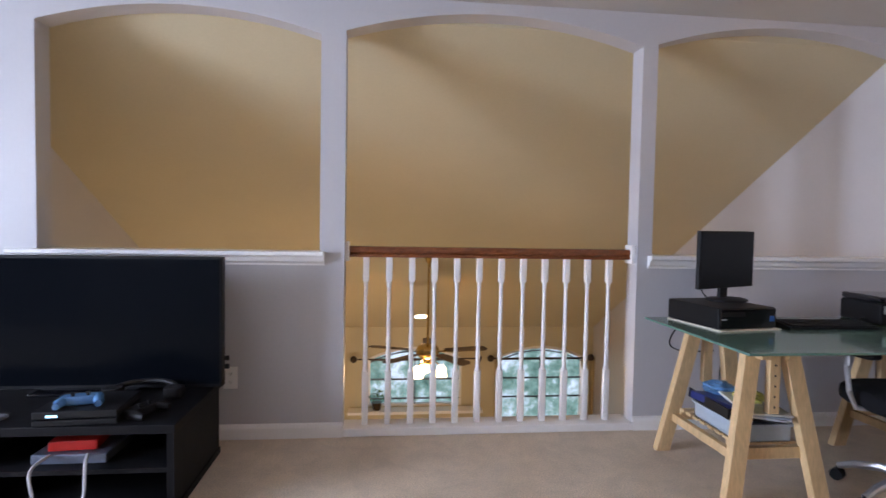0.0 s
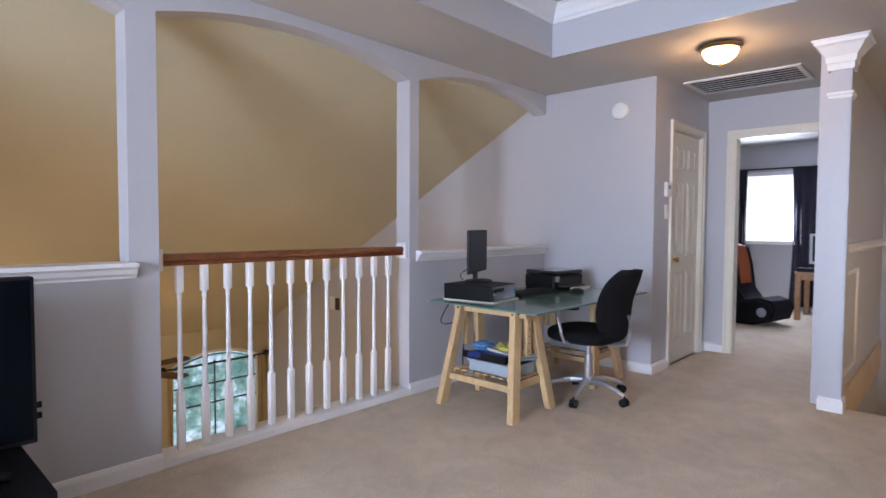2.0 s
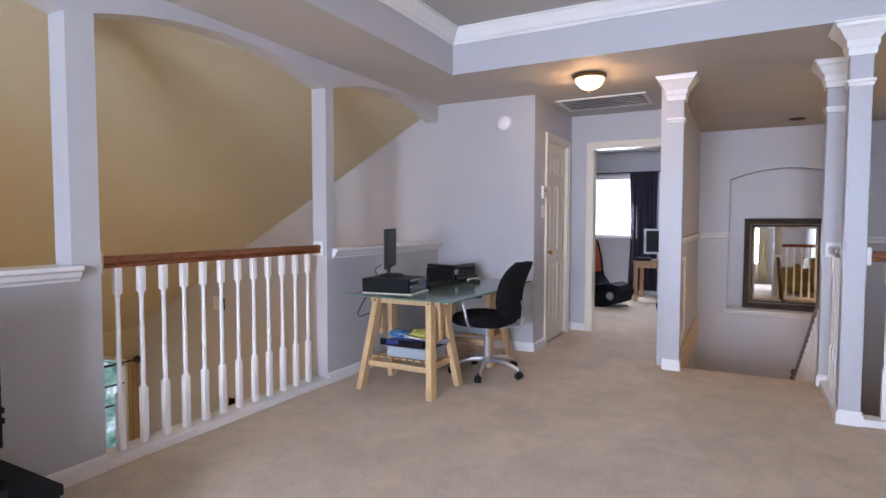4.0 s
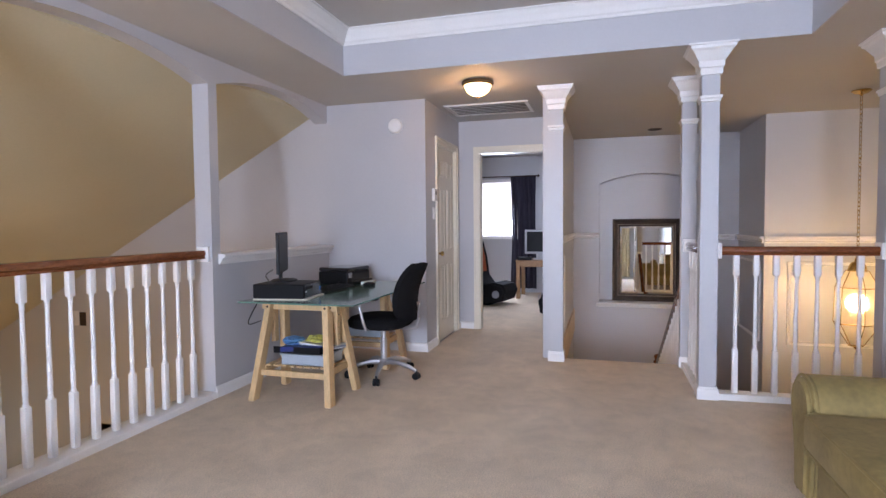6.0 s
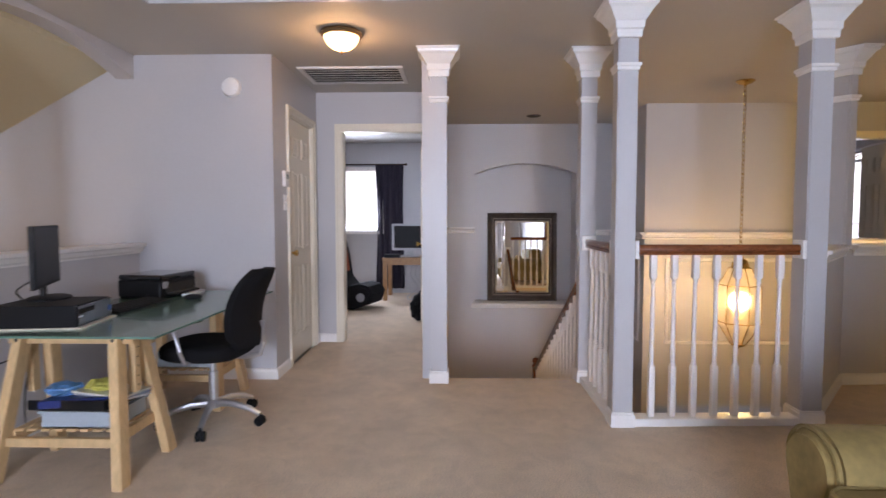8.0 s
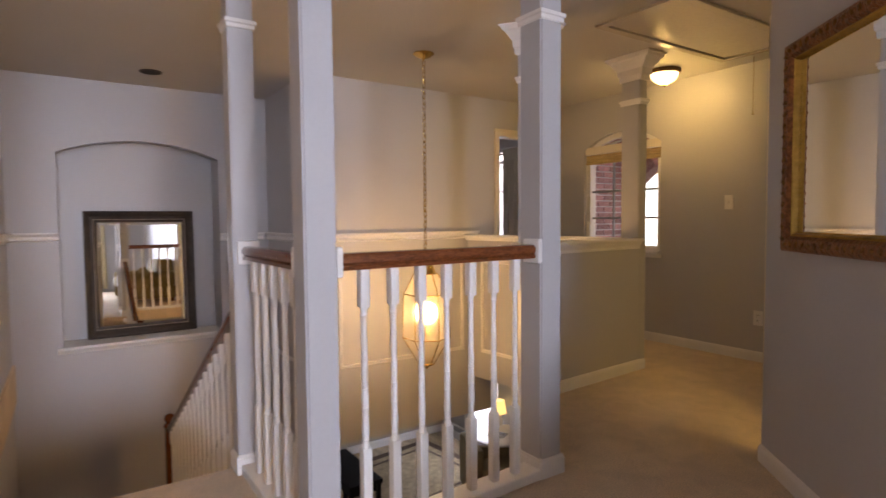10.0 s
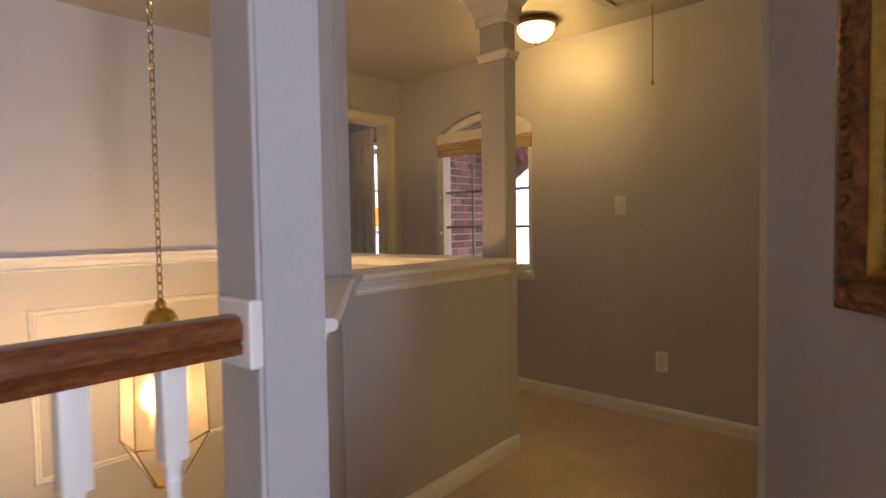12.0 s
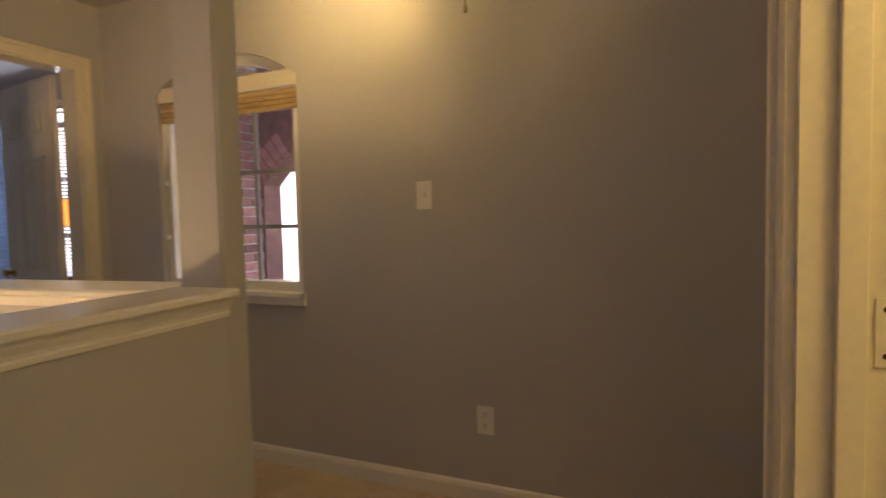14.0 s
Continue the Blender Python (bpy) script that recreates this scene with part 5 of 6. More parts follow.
part("status_light", bm, emit("blue_led", (0.35, 0.75, 1.0), 3.0), c, "pale blue status light")
bm = B()
box(bm, 0.122, 0.136, -0.1295, -0.1275, 0.008, 0.016)
part("power_light", bm, emit("deep_blue_led", (0.08, 0.10, 1.0), 2.0), c, "small deep blue light")
PAD = mat("blue_grey_plastic", (0.09, 0.22, 0.42), 0.25)


def gamepad(m, material, label):
    c = thing("game_controller", m, label, "controller", "game controllers")
    bm = B()
    cushion(bm, 0.155, 0.062, 0.036, Matrix.Identity(4))
    part("body", bm, material, c, smooth=True)
    for s in (-1, 1):
        bm = B()
        tube(bm, [(s * 0.055, 0.0, 0.018), (s * 0.068, -0.04, 0.016), (s * 0.07, -0.075, 0.014)], [0.021, 0.019, 0.013], 10)
        part("grip", bm, material, c, smooth=True)
        bm = B()
        lathe(bm, [(0.007, 0.034), (0.006, 0.044), (0.010, 0.046), (0.009, 0.05), (0.002, 0.051)], 12, Matrix.Translation((s * 0.026, -0.016, 0)))
        part("thumb_stick", bm, BLACK, c, smooth=True)
    return c


gamepad(pose(-1.255, 2.33, 0.417, 0, 0, 15), PAD, "blue-grey game controller lying on the console")
gamepad(pose(-1.04, 2.36, 0.361, 0, 0, 70), BLACK, "black game controller beside the console")
c = thing("headset", pose(-1.12, 2.56, 0.361), "black headset lying in front of the television", "headset")
bm = B()
tube(bm, [(0.13 * math.cos(a), 0.03 + 0.09 * math.sin(a), 0.035 + 0.012 * math.sin(a)) for a in [math.pi * i / 10 for i in range(11)]], 0.012, 8)
part("headband", bm, BLACK, c, smooth=True)
for s in (-1, 1):
    bm = B()
    cushion(bm, 0.085, 0.085, 0.05, Matrix.Translation((s * 0.13, 0.02, 0.0)))
    part("ear_cup", bm, FABRIC, c, smooth=True)
c = thing("red_box", pose(-1.30, 2.42, 0.223, 0, 0, 6), "bright red plastic case on the stand's shelf", "case")
bm = B()
box(bm, -0.09, 0.09, -0.09, 0.09, 0, 0.04, bevel=0.006)
part("case", bm, mat("red_plastic", (0.55, 0.02, 0.015), 0.35), c)
c = thing("disc_player", pose(-1.29, 2.42, 0.183), "grey-blue disc player on the stand's shelf", "player")
bm = B()
box(bm, -0.14, 0.14, -0.12, 0.12, 0, 0.038, bevel=0.004)
part("body", bm, mat("blue_grey_metal", (0.13, 0.15, 0.20), 0.35, 0.4), c)
c = thing("remote_control", pose(-1.62, 2.33, 0.361, 0, 0, 80), "slim grey remote control on the stand", "remote")
bm = B()
box(bm, -0.022, 0.022, -0.09, 0.09, 0, 0.016, bevel=0.004)
part("body", bm, mat("grey_remote", (0.16, 0.17, 0.19), 0.4), c)
GREYC = mat("grey_cable", (0.45, 0.45, 0.47), 0.5)
cable([(-1.22, 2.30, 0.22), (-1.18, 2.20, 0.21), (-1.17, 2.16, 0.10), (-1.22, 2.12, 0.02), (-1.30, 2.08, 0.008)], 0.006, GREYC, "grey cable trailing from the stand")
cable([(-1.36, 2.30, 0.22), (-1.37, 2.19, 0.20), (-1.35, 2.17, 0.08), (-1.36, 2.10, 0.008)], 0.006, GREYC, "grey cable trailing from the stand")

# ---- sofa ----
c = thing("sofa", pose(-0.21, -0.80, 0), "olive-green velvet sofa with rolled arms", "sofa")
bm = B()
box(bm, -0.98, 0.98, -0.44, 0.40, 0.07, 0.30, bevel=0.02)
part("frame", bm, VELVET, c, smooth=True)
for s in (-1, 1):
    # rolled arm: a flared scroll outline pushed back from the front
    out = []
    for i in range(17):
        a = math.pi * (1.12 - 1.24 * i / 16)
        out.append((0.90 + 0.125 * math.cos(a), 0.455 + 0.115 * math.sin(a)))
    out = [(0.815, 0.07), (0.80, 0.30), (0.79, 0.40)] + out + [(1.0, 0.36), (0.965, 0.22), (0.955, 0.07)]
    bm = B()
    prism(bm, [(s * x, 0.42, z) for x, z in out], (0, -0.84, 0))
    bmesh.ops.bevel(bm, geom=[e for e in bm.edges if abs(e.verts[0].co.y - e.verts[1].co.y) < 1e-4], offset=0.012, segments=2, affect="EDGES")
    arm = part("arm", bm, VELVET, c, "rolled velvet arm", True)
    bm = B()
    cx, cz = 0.89, 0.34
    prism(bm, [(s * (cx + (x - cx) * 0.90), 0.421, cz + (z - cz) * 0.94) for x, z in out], (0, 0.022, 0))
    bmesh.ops.bevel(bm, geom=[e for e in bm.edges if abs(e.verts[0].co.y - e.verts[1].co.y) < 1e-4 and e.verts[0].co.y > 0.43], offset=0.014, segments=3, affect="EDGES")
    part("front_panel", bm, VELVET, arm, "padded arm front", True)
    bm = B()
    tube(bm, [(s * (cx + (x - cx) * 0.97), 0.424, cz + (z - cz) * 0.985) for x, z in out], 0.006, 6)
    part("piping", bm, VELVET, arm)
bm = B()
box(bm, -0.80, 0.80, -0.44, -0.16, 0.30, 0.80, bevel=0.07)
part("backrest", bm, VELVET, c, "padded velvet back", True)
for i in range(2):
    x0, x1 = -0.785 + 0.785 * i, -0.005 + 0.785 * i
    bm = B()
    box(bm, x0, x1, -0.17, 0.47, 0.305, 0.455, bevel=0.035)
    for v in bm.verts:
        if v.co.z > 0.44:
            u, w = (v.co.x - x0) / (x1 - x0), (v.co.y + 0.17) / 0.64
            v.co.z += 0.02 * math.sin(math.pi * min(1, max(0, u))) * math.sin(math.pi * min(1, max(0, w)))
    cu = part("seat_cushion", bm, VELVET, c, "boxed velvet seat cushion with piping", True)
    for z in (0.318, 0.447):
        bm = B()
        r = 0.03
        tube(bm, [(x0 + r, -0.165, z), (x0 + 0.006, -0.13, z), (x0 + 0.006, 0.43, z), (x0 + r, 0.464, z), (x1 - r, 0.464, z), (x1 - 0.006, 0.43, z), (x1 - 0.006, -0.13, z), (x1 - r, -0.165, z)], 0.006, 6, True)
        part("piping", bm, VELVET, cu)
for x, y in ((-0.9, 0.35), (0.9, 0.35), (-0.9, -0.38), (0.9, -0.38)):
    bm = B()
    lathe(bm, [(0.022, 0), (0.032, 0.05), (0.034, 0.072)], 12, Matrix.Translation((x, y, 0)))
    part("foot", bm, RAILW, c, "dark wooden foot")
c = thing("throw_pillow", pose(0.38, -0.80, 0.475, 62, 0, 10), "olive throw pillow against the sofa back", "pillow")
bm = B()
cushion(bm, 0.42, 0.40, 0.13, Matrix.Translation((0, 0, -0.06)), power=3.6, dome=0.2)
part("cushion", bm, VELVET, c, smooth=True)

# ---- windows ----
DARKBAR = mat("dark_window_bar", (0.05, 0.055, 0.065), 0.4)
SHADE = mat("woven_shade", (0.46, 0.34, 0.17), 0.75, spread=0.25, scale=6, fine=0.3, fscale=120, stretch=(1, 1, 12), bump=0.5, bscale=200)


def grid_window(name, m, w, h, spring, cols, zbars, label, bar=DARKBAR, arch=0.0, framew=0.05):
    """A glazed window: local x along the wall, y through it (outwards +), z up from its foot."""
    d = tagged(new(name), label, "window", "", "structure")
    d.matrix_world = m
    bm = B()
    box(bm, 0, framew, 0.0, 0.09, 0, spring)
    box(bm, w - framew, w, 0.0, 0.09, 0, spring)
    box(bm, framew, w - framew, 0.0, 0.09, 0, framew)
    if not arch:
        box(bm, framew, w - framew, 0.0, 0.09, h - framew, h)
    part("window_frame", bm, TRIM, d)
    if arch:
        half = w / 2
        rad = (half * half + arch * arch) / (2 * arch)
        def az(x, k):
            return spring + arch - rad + math.sqrt(max(0.0, (rad - k) ** 2 - (x - half) ** 2))
        for k, th, matl, nm in ((0.0, 0.05, TRIM, "arch_frame"), (0.075, 0.012, bar, "arch_bar")):
            bm = B()
            for i in range(20):
                xa, xb = (framew + 0.001 if k else 0.002) + (w - 2 * (framew + 0.001 if k else 0.002)) * i / 20, (framew + 0.001 if k else 0.002) + (w - 2 * (framew + 0.001 if k else 0.002)) * (i + 1) / 20
                p = [(xa, 0.02, az(xa, k)), (xb, 0.02, az(xb, k)), (xb, 0.02, az(xb, k) - th), (xa, 0.02, az(xa, k) - th)]
                prism(bm, p, (0, 0.05, 0))
            part(nm, bm, matl, d)
    for z in zbars:
        bm = B()
        box(bm, framew, w - framew, 0.035, 0.06, z - 0.01, z + 0.01)
        part("glazing_bar", bm, bar, d)
    for i in range(1, cols):
        bm = B()
        x = framew + (w - 2 * framew) * i / cols
        box(bm, x - 0.008, x + 0.008, 0.037, 0.058, framew, spring)
        part("glazing_bar", bm, bar, d)
    bm = B()
    box(bm, framew - 0.005, w - framew + 0.005, 0.045, 0.049, framew - 0.005, h + arch - 0.03)
    o = part("pane", bm, PANE, d)
    o.visible_shadow = False
    return d


# hall window: x runs to smaller x when seen from inside, so turn it round
GREYBAR = mat("grey_glazing_bar", (0.36, 0.36, 0.38), 0.5)
grid_window("window_1", pose(WX1, SY - 0.03, WZ0, 0, 0, 180), WX1 - WX0, WZS - WZ0, WZS - WZ0, 3, (0.315, 0.585), "white arched hall window with grey glazing bars", GREYBAR, WZC - WZS)
bm = B()
molding(bm, (WX0 - 0.015, SY, WZ0 + 0.006), (WX1 + 0.015, SY, WZ0 + 0.006), (0, 1, 0), [(-0.06, 0), (0.045, 0), (0.045, -0.018), (0.03, -0.024), (0.02, -0.06), (0, -0.06), (0, -0.018), (-0.06, -0.018)])
struct("trim_window_sill", bm, TRIM, "white window sill", "trim")
bm = B()
box(bm, WX0 + 0.005, WX1 - 0.005, SY - 0.055, SY - 0.005, WZS - 0.045, WZS + 0.03)
struct("trim_window_head", bm, DOORP, "cream board across the window head", "trim")
c = thing("window_shade", pose(0, 0, 0), "raised woven wooden shade under the window head", "shade")
bm = B()
for i in range(4):
    z = WZS - 0.052 - 0.024 * i
    box(bm, WX0 + 0.012, WX1 - 0.012, SY - 0.045 + 0.004 * (i % 2), SY - 0.012 + 0.004 * (i % 2), z - 0.022, z, bevel=0.004)
part("folded_slats", bm, SHADE, c)
for z in (1.10, 1.38):
    c = thing("shade_bracket", pose(WX1 - 0.03, SY - 0.012, z), "small white latch on the window frame", "latch", "window latches")
    bm = B()
    box(bm, -0.008, 0.008, -0.012, 0.012, -0.012, 0.012, bevel=0.003)
    part("latch", bm, TRIM, c)

# great-room windows
for i, (x0, x1, zb) in enumerate(WIN_G):
    grid_window("window_%d" % (2 + i), pose(x0, GY + 0.03, zb), x1 - x0, -0.76 - zb, -0.76 - zb, 2, (-0.80 - zb, -1.08 - zb, -1.36 - zb), "tall arched great-room window with dark bars", DARKBAR, 0.17, 0.03)
grid_window("window_4", pose(7.83, 1.84, 0.93, 0, 0, 90) @ pose(0, 0, 0), 0.76, 1.04, 1.04, 1, (), "white bedroom window behind lowered blinds", TRIM)
grid_window("window_5", pose(GW1, GWY - 0.03, 0.6, 0, 0, 180), GW1 - GW0, 1.38, 1.38, 2, (0.5, 0.95), "arched window of the room beyond the hall", TRIM, 0.18)
grid_window("window_6", pose(7.95, -5.215, -2.35, 0, 0, 180), 0.70, 1.25, 1.25, 1, (), "white dining-room window with blinds", TRIM)
for i, (y0, y1, z0, z1) in enumerate(WW):
    grid_window("window_%d" % (7 + i), pose(-4.72, y0, z0, 0, 0, 90), y1 - y0, z1 - z0, z1 - z0, 2, (0.72,), "white loft window", TRIM)


# blinds
def blinds(name, m, w, h, n, label, material):
    c = thing(name, m, label, "blinds")
    bm = B()
    box(bm, 0, w, -0.014, 0.014, -0.0008, 0.0008)
    first = part("slat", bm, material, c, m=pose(0, 0, 0.02, 38, 0, 0))
    for i in range(1, n):
        share(first, c, pose(0, 0, 0.02 + (h - 0.06) * i / (n - 1), 38, 0, 0))
    bm = B()
    box(bm, 0, w, -0.018, 0.018, h - 0.035, h, bevel=0.003)
    part("headrail", bm, material, c)
    return c


SLAT = mat("white_blind_slat", (0.82, 0.83, 0.85), 0.5)
blinds("blinds", pose(7.78, 1.855, 0.95, 0, 0, 90), 0.73, 1.0, 40, "white slatted blinds glowing with daylight", SLAT)
blinds("blinds", pose(GW1 - 0.03, GWY - 0.012, 0.62, 0, 0, 180), GW1 - GW0 - 0.06, 1.36, 48, "white slatted blinds in the room beyond the hall", SLAT)
blinds("blinds", pose(7.93, -5.185, -2.33, 0, 0, 180), 0.66, 1.2, 44, "white slatted blinds in the dining room", SLAT)

# ---- outdoors ----
SKYW = emit("bright_daylight", (0.95, 0.98, 1.0), 3.2)
bm = B()
box(bm, 8.25, 8.27, 1.2, 3.2, 0.3, 2.6)
tagged(obj("backdrop_bedroom", bm, SKYW), "bright daylight outside the bedroom window", "backdrop", "", "structure")
bm = B()
box(bm, -5.3, -5.28, -2.5, 3.5, 0.0, 2.9)
tagged(obj("backdrop_west", bm, emit("pale_daylight", (0.85, 0.93, 1.0), 2.2)), "bright daylight outside the loft windows", "backdrop", "", "structure")
bm = B()
box(bm, 5.6, 9.5, -5.92, -5.9, -0.3, 3.2)
tagged(obj("backdrop_guest", bm, SKYW), "bright daylight outside the window beyond the hall", "backdrop", "", "structure")
bm = B()
box(bm, 6.6, 8.6, -6.0, -5.98, LOW, -0.5)
tagged(obj("backdrop_dining", bm, SKYW), "bright daylight outside the dining window", "backdrop", "", "structure")


# noise colours that emit, daylight on greenery and sky put into the colour
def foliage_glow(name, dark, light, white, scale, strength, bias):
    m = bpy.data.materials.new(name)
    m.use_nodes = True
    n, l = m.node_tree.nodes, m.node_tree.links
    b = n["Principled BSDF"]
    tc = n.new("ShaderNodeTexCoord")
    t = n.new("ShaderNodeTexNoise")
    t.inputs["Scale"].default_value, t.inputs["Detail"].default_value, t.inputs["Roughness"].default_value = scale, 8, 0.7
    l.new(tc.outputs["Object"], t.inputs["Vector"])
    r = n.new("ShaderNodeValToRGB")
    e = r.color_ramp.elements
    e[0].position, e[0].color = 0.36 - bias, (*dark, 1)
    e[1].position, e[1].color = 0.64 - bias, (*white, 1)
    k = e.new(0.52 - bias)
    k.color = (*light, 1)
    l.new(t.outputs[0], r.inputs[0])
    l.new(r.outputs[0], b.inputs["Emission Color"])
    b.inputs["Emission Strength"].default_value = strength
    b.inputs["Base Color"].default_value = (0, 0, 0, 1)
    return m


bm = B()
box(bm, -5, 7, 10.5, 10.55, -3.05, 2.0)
tagged(obj("backdrop_trees", bm, foliage_glow("garden_trees", (0.025, 0.10, 0.085), (0.17, 0.33, 0.30), (0.60, 0.78, 0.92), 2.6, 1.2, 0.02)), "glowing backdrop of blurred garden trees and sky behind the great room", "backdrop", "", "structure")
bm = B()
box(bm, -4, 16, -16.05, -16.0, -6.0, 7.0)
tagged(obj("backdrop_street", bm, foliage_glow("bright_street", (0.20, 0.30, 0.22), (0.75, 0.85, 0.80), (1.0, 1.0, 1.0), 0.9, 3.2, 0.10)), "bright hazy greenery beyond the porch", "backdrop", "", "structure")
GRASS = mat("lawn", (0.06, 0.10, 0.035), 0.9, spread=0.3, scale=0.6, fine=0.3, fscale=30)
bm = B()
box(bm, -400, 400, -400, 400, LOW - 0.6, LOW - 0.3)
struct("ground", bm, GRASS, "lawn round the house", "ground")

# ---- brick porch outside the hall window ----
BRICK = mat("red_brick", (0.47, 0.235, 0.215), 0.85, spread=0.25, scale=14, bump=0.5, bscale=160, fine=0.25, fscale=90, obj=0.45, dist=0.004)
MORTAR = mat("mortar", (0.74, 0.71, 0.70), 0.95, spread=0.1, fine=0.15, bump=0.5, bscale=200)
PX = 5.00
bm = B()
box(bm, PX + 0.012, PX + 0.018, -5.42, -4.235, -0.3, 2.6)
porch = struct("wall_porch_side", bm, MORTAR, "red brick porch wall with pale mortar joints", "wall")
bm = B()
box(bm, 0, 0.014, -0.099, 0.099, -0.029, 0.029)
bmesh.ops.bevel(bm, geom=bm.edges[:], offset=0.003, segments=1, affect="EDGES")
me = bpy.data.meshes.new("brick")
bm.to_mesh(me)
bm.free()
me.materials.append(BRICK)
for r in range(27):
    z = 0.48 + 0.07 * r
    for k in range(6):
        y = -4.36 - 0.212 * k - (0.106 if r % 2 else 0.0)
        if y < -5.42:
            continue
        o = new("brick", me)
        o.parent = porch
        o.matrix_local = pose(PX - 0.003 + 0.003 * ((r * 7 + k * 3) % 3), y, z)
# arched front of the porch
PY = -5.42
ARX0, ARX1, ASP, ACR = 3.1, 4.98, 1.45, 1.88
bm = B()
box(bm, 1.5, ARX0, PY - 0.2, PY, -0.3, 2.45)
box(bm, ARX1, 6.0, PY - 0.2, PY, -0.3, 2.45)
arch_fill(bm, ARX0, ARX1, ASP, ACR, 2.45, PY - 0.2, PY)
front = struct("wall_porch_front", bm, BRICK, "red brick porch front with an arched opening", "wall")
half, rise = (ARX1 - ARX0) / 2, ACR - ASP
rad = (half * half + rise * rise) / (2 * rise)
ccx, ccz = (ARX0 + ARX1) / 2, ACR - rad
a_end = math.asin(half / rad)
bm = B()
box(bm, -0.03, 0.03, -0.003, 0.012, 0.004, 0.20)
me2 = bpy.data.meshes.new("brick")
bm.to_mesh(me2)
bm.free()
me2.materials.append(BRICK)
nb = int(2 * a_end * rad / 0.07)
for i in range(nb):
    a = -a_end + 2 * a_end * (i + 0.5) / nb
    o = new("brick", me2)
    o.parent = front
    o.matrix_local = Matrix.Translation((ccx + rad * math.sin(a), PY, ccz + rad * math.cos(a))) @ Matrix.Rotation(a, 4, "Y")

# ---- curtains ----
def curtain(name, m, w, h, folds, depth, material, label, taper=0.0):
    """Pleated cloth: local x along the rod, z down from it."""
    c = thing(name, m, label, "curtain")
    bm = B()
    n = folds * 8
    rows = []
    for j in range(9):
        v = j / 8
        row = []
        for i in range(n + 1):
            u = i / n
            amp = depth * (0.55 + 0.45 * v)
            x = u * w * (1 - taper * v * (1 - v) * 1.2) + 0.01 * math.sin(5 * v + 9 * u)
            y = amp * math.sin(2 * math.pi * folds * u + 0.5 * math.sin(4 * u + 2 * v))
            row.append(bm.verts.new((x, y, -h * v)))
        rows.append(row)
    for a, b in zip(rows, rows[1:]):
        for i in range(n):
            bm.faces.new((a[i], a[i + 1], b[i + 1], b[i]))
    o = part("cloth", bm, material, c, smooth=True)
    sol = o.modifiers.new("thickness", "SOLIDIFY")
    sol.thickness = 0.003
    return c


def curtain_rod(p, q, material, label, knob=0.03):
    c = thing("curtain_rod", pose(0, 0, 0), label, "curtain rod", "curtain rods")
    bm = B()
    rod(bm, p, q, 0.011)
    part("pole", bm, material, c)
    for a in (p, q):
        bm = B()
        bmesh.ops.create_uvsphere(bm, u_segments=14, v_segments=10, radius=knob, matrix=Matrix.Translation(a))
        part("finial", bm, material, c, smooth=True)
    return c


NAVY = mat("dark_plum_curtain", (0.022, 0.018, 0.032), 0.85, spread=0.2, bump=0.3, bscale=300)
curtain("curtain", pose(7.72, 1.53, 2.0, 0, 0, 90), 0.43, 1.92, 5, 0.035, NAVY, "dark plum curtain drawn beside the bedroom window", 0.1)
curtain("curtain", pose(7.72, 2.53, 2.0, 0, 0, 90), 0.42, 1.92, 5, 0.035, NAVY, "dark plum curtain drawn beside the bedroom window", 0.1)
curtain_rod((7.74, 1.49, 2.01), (7.74, 3.0, 2.01), BRONZE, "dark curtain rod over the bedroom window", 0.022)
LINEN = mat("tan_curtain", (0.42, 0.33, 0.18), 0.8, spread=0.1, bump=0.3, bscale=300)
curtain("curtain", pose(2.86, 7.82, -0.74), 0.20, 1.9, 3, 0.025, LINEN, "tan curtain beside the great-room window")
curtain("curtain", pose(1.56, 7.82, -0.74), 0.08, 1.9, 2, 0.02, LINEN, "narrow tan curtain beside the great-room window")
curtain_rod((1.50, 7.80, -0.745), (2.99, 7.80, -0.745), BRONZE, "dark curtain rod with round finials over the great-room window", 0.05)
curtain_rod((-0.45, 7.80, -0.745), (1.32, 7.80, -0.745), BRONZE, "dark curtain rod with round finials over the great-room window", 0.05)
SHEER = mat("striped_sheer", (0.42, 0.47, 0.56), 0.8, spread=0.4, scale=3, fine=0.4, fscale=8, stretch=(0.2, 0.2, 9))
sn, sl = SHEER.node_tree.nodes, SHEER.node_tree.links
tl, mx = sn.new("ShaderNodeBsdfTranslucent"), sn.new("ShaderNodeMixShader")
tl.inputs["Color"].default_value = (0.42, 0.50, 0.60, 1)
mx.inputs[0].default_value = 0.5
sl.new(sn["Principled BSDF"].outputs[0], mx.inputs[1]), sl.new(tl.outputs[0], mx.inputs[2])
sl.new(mx.outputs[0], sn["Material Output"].inputs[0])
curtain("curtain", pose(6.93, -4.70, 2.03), 0.38, 1.9, 5, 0.03, SHEER, "grey-blue striped sheer curtain")
curtain("curtain", pose(5.62, -4.70, 2.03), 0.26, 1.9, 4, 0.03, SHEER, "grey-blue striped sheer curtain")
curtain_rod((5.65, -4.68, 2.05), (7.34, -4.68, 2.05), BRONZE, "dark curtain rod in the room beyond the hall", 0.03)
YELLOWC = mat("cream_curtain", (0.55, 0.47, 0.30), 0.8, spread=0.1, bump=0.3, bscale=300)
for y in (-0.40, 0.54, 1.49):
    curtain("curtain", pose(-4.60, y, 2.20, 0, 0, 90), 0.28, 2.12, 4, 0.03, YELLOWC, "cream curtain beside the loft window")
curtain_rod((-4.62, -0.45, 2.215), (-4.62, 1.82, 2.215), BRONZE, "dark curtain rod over the loft windows", 0.03)

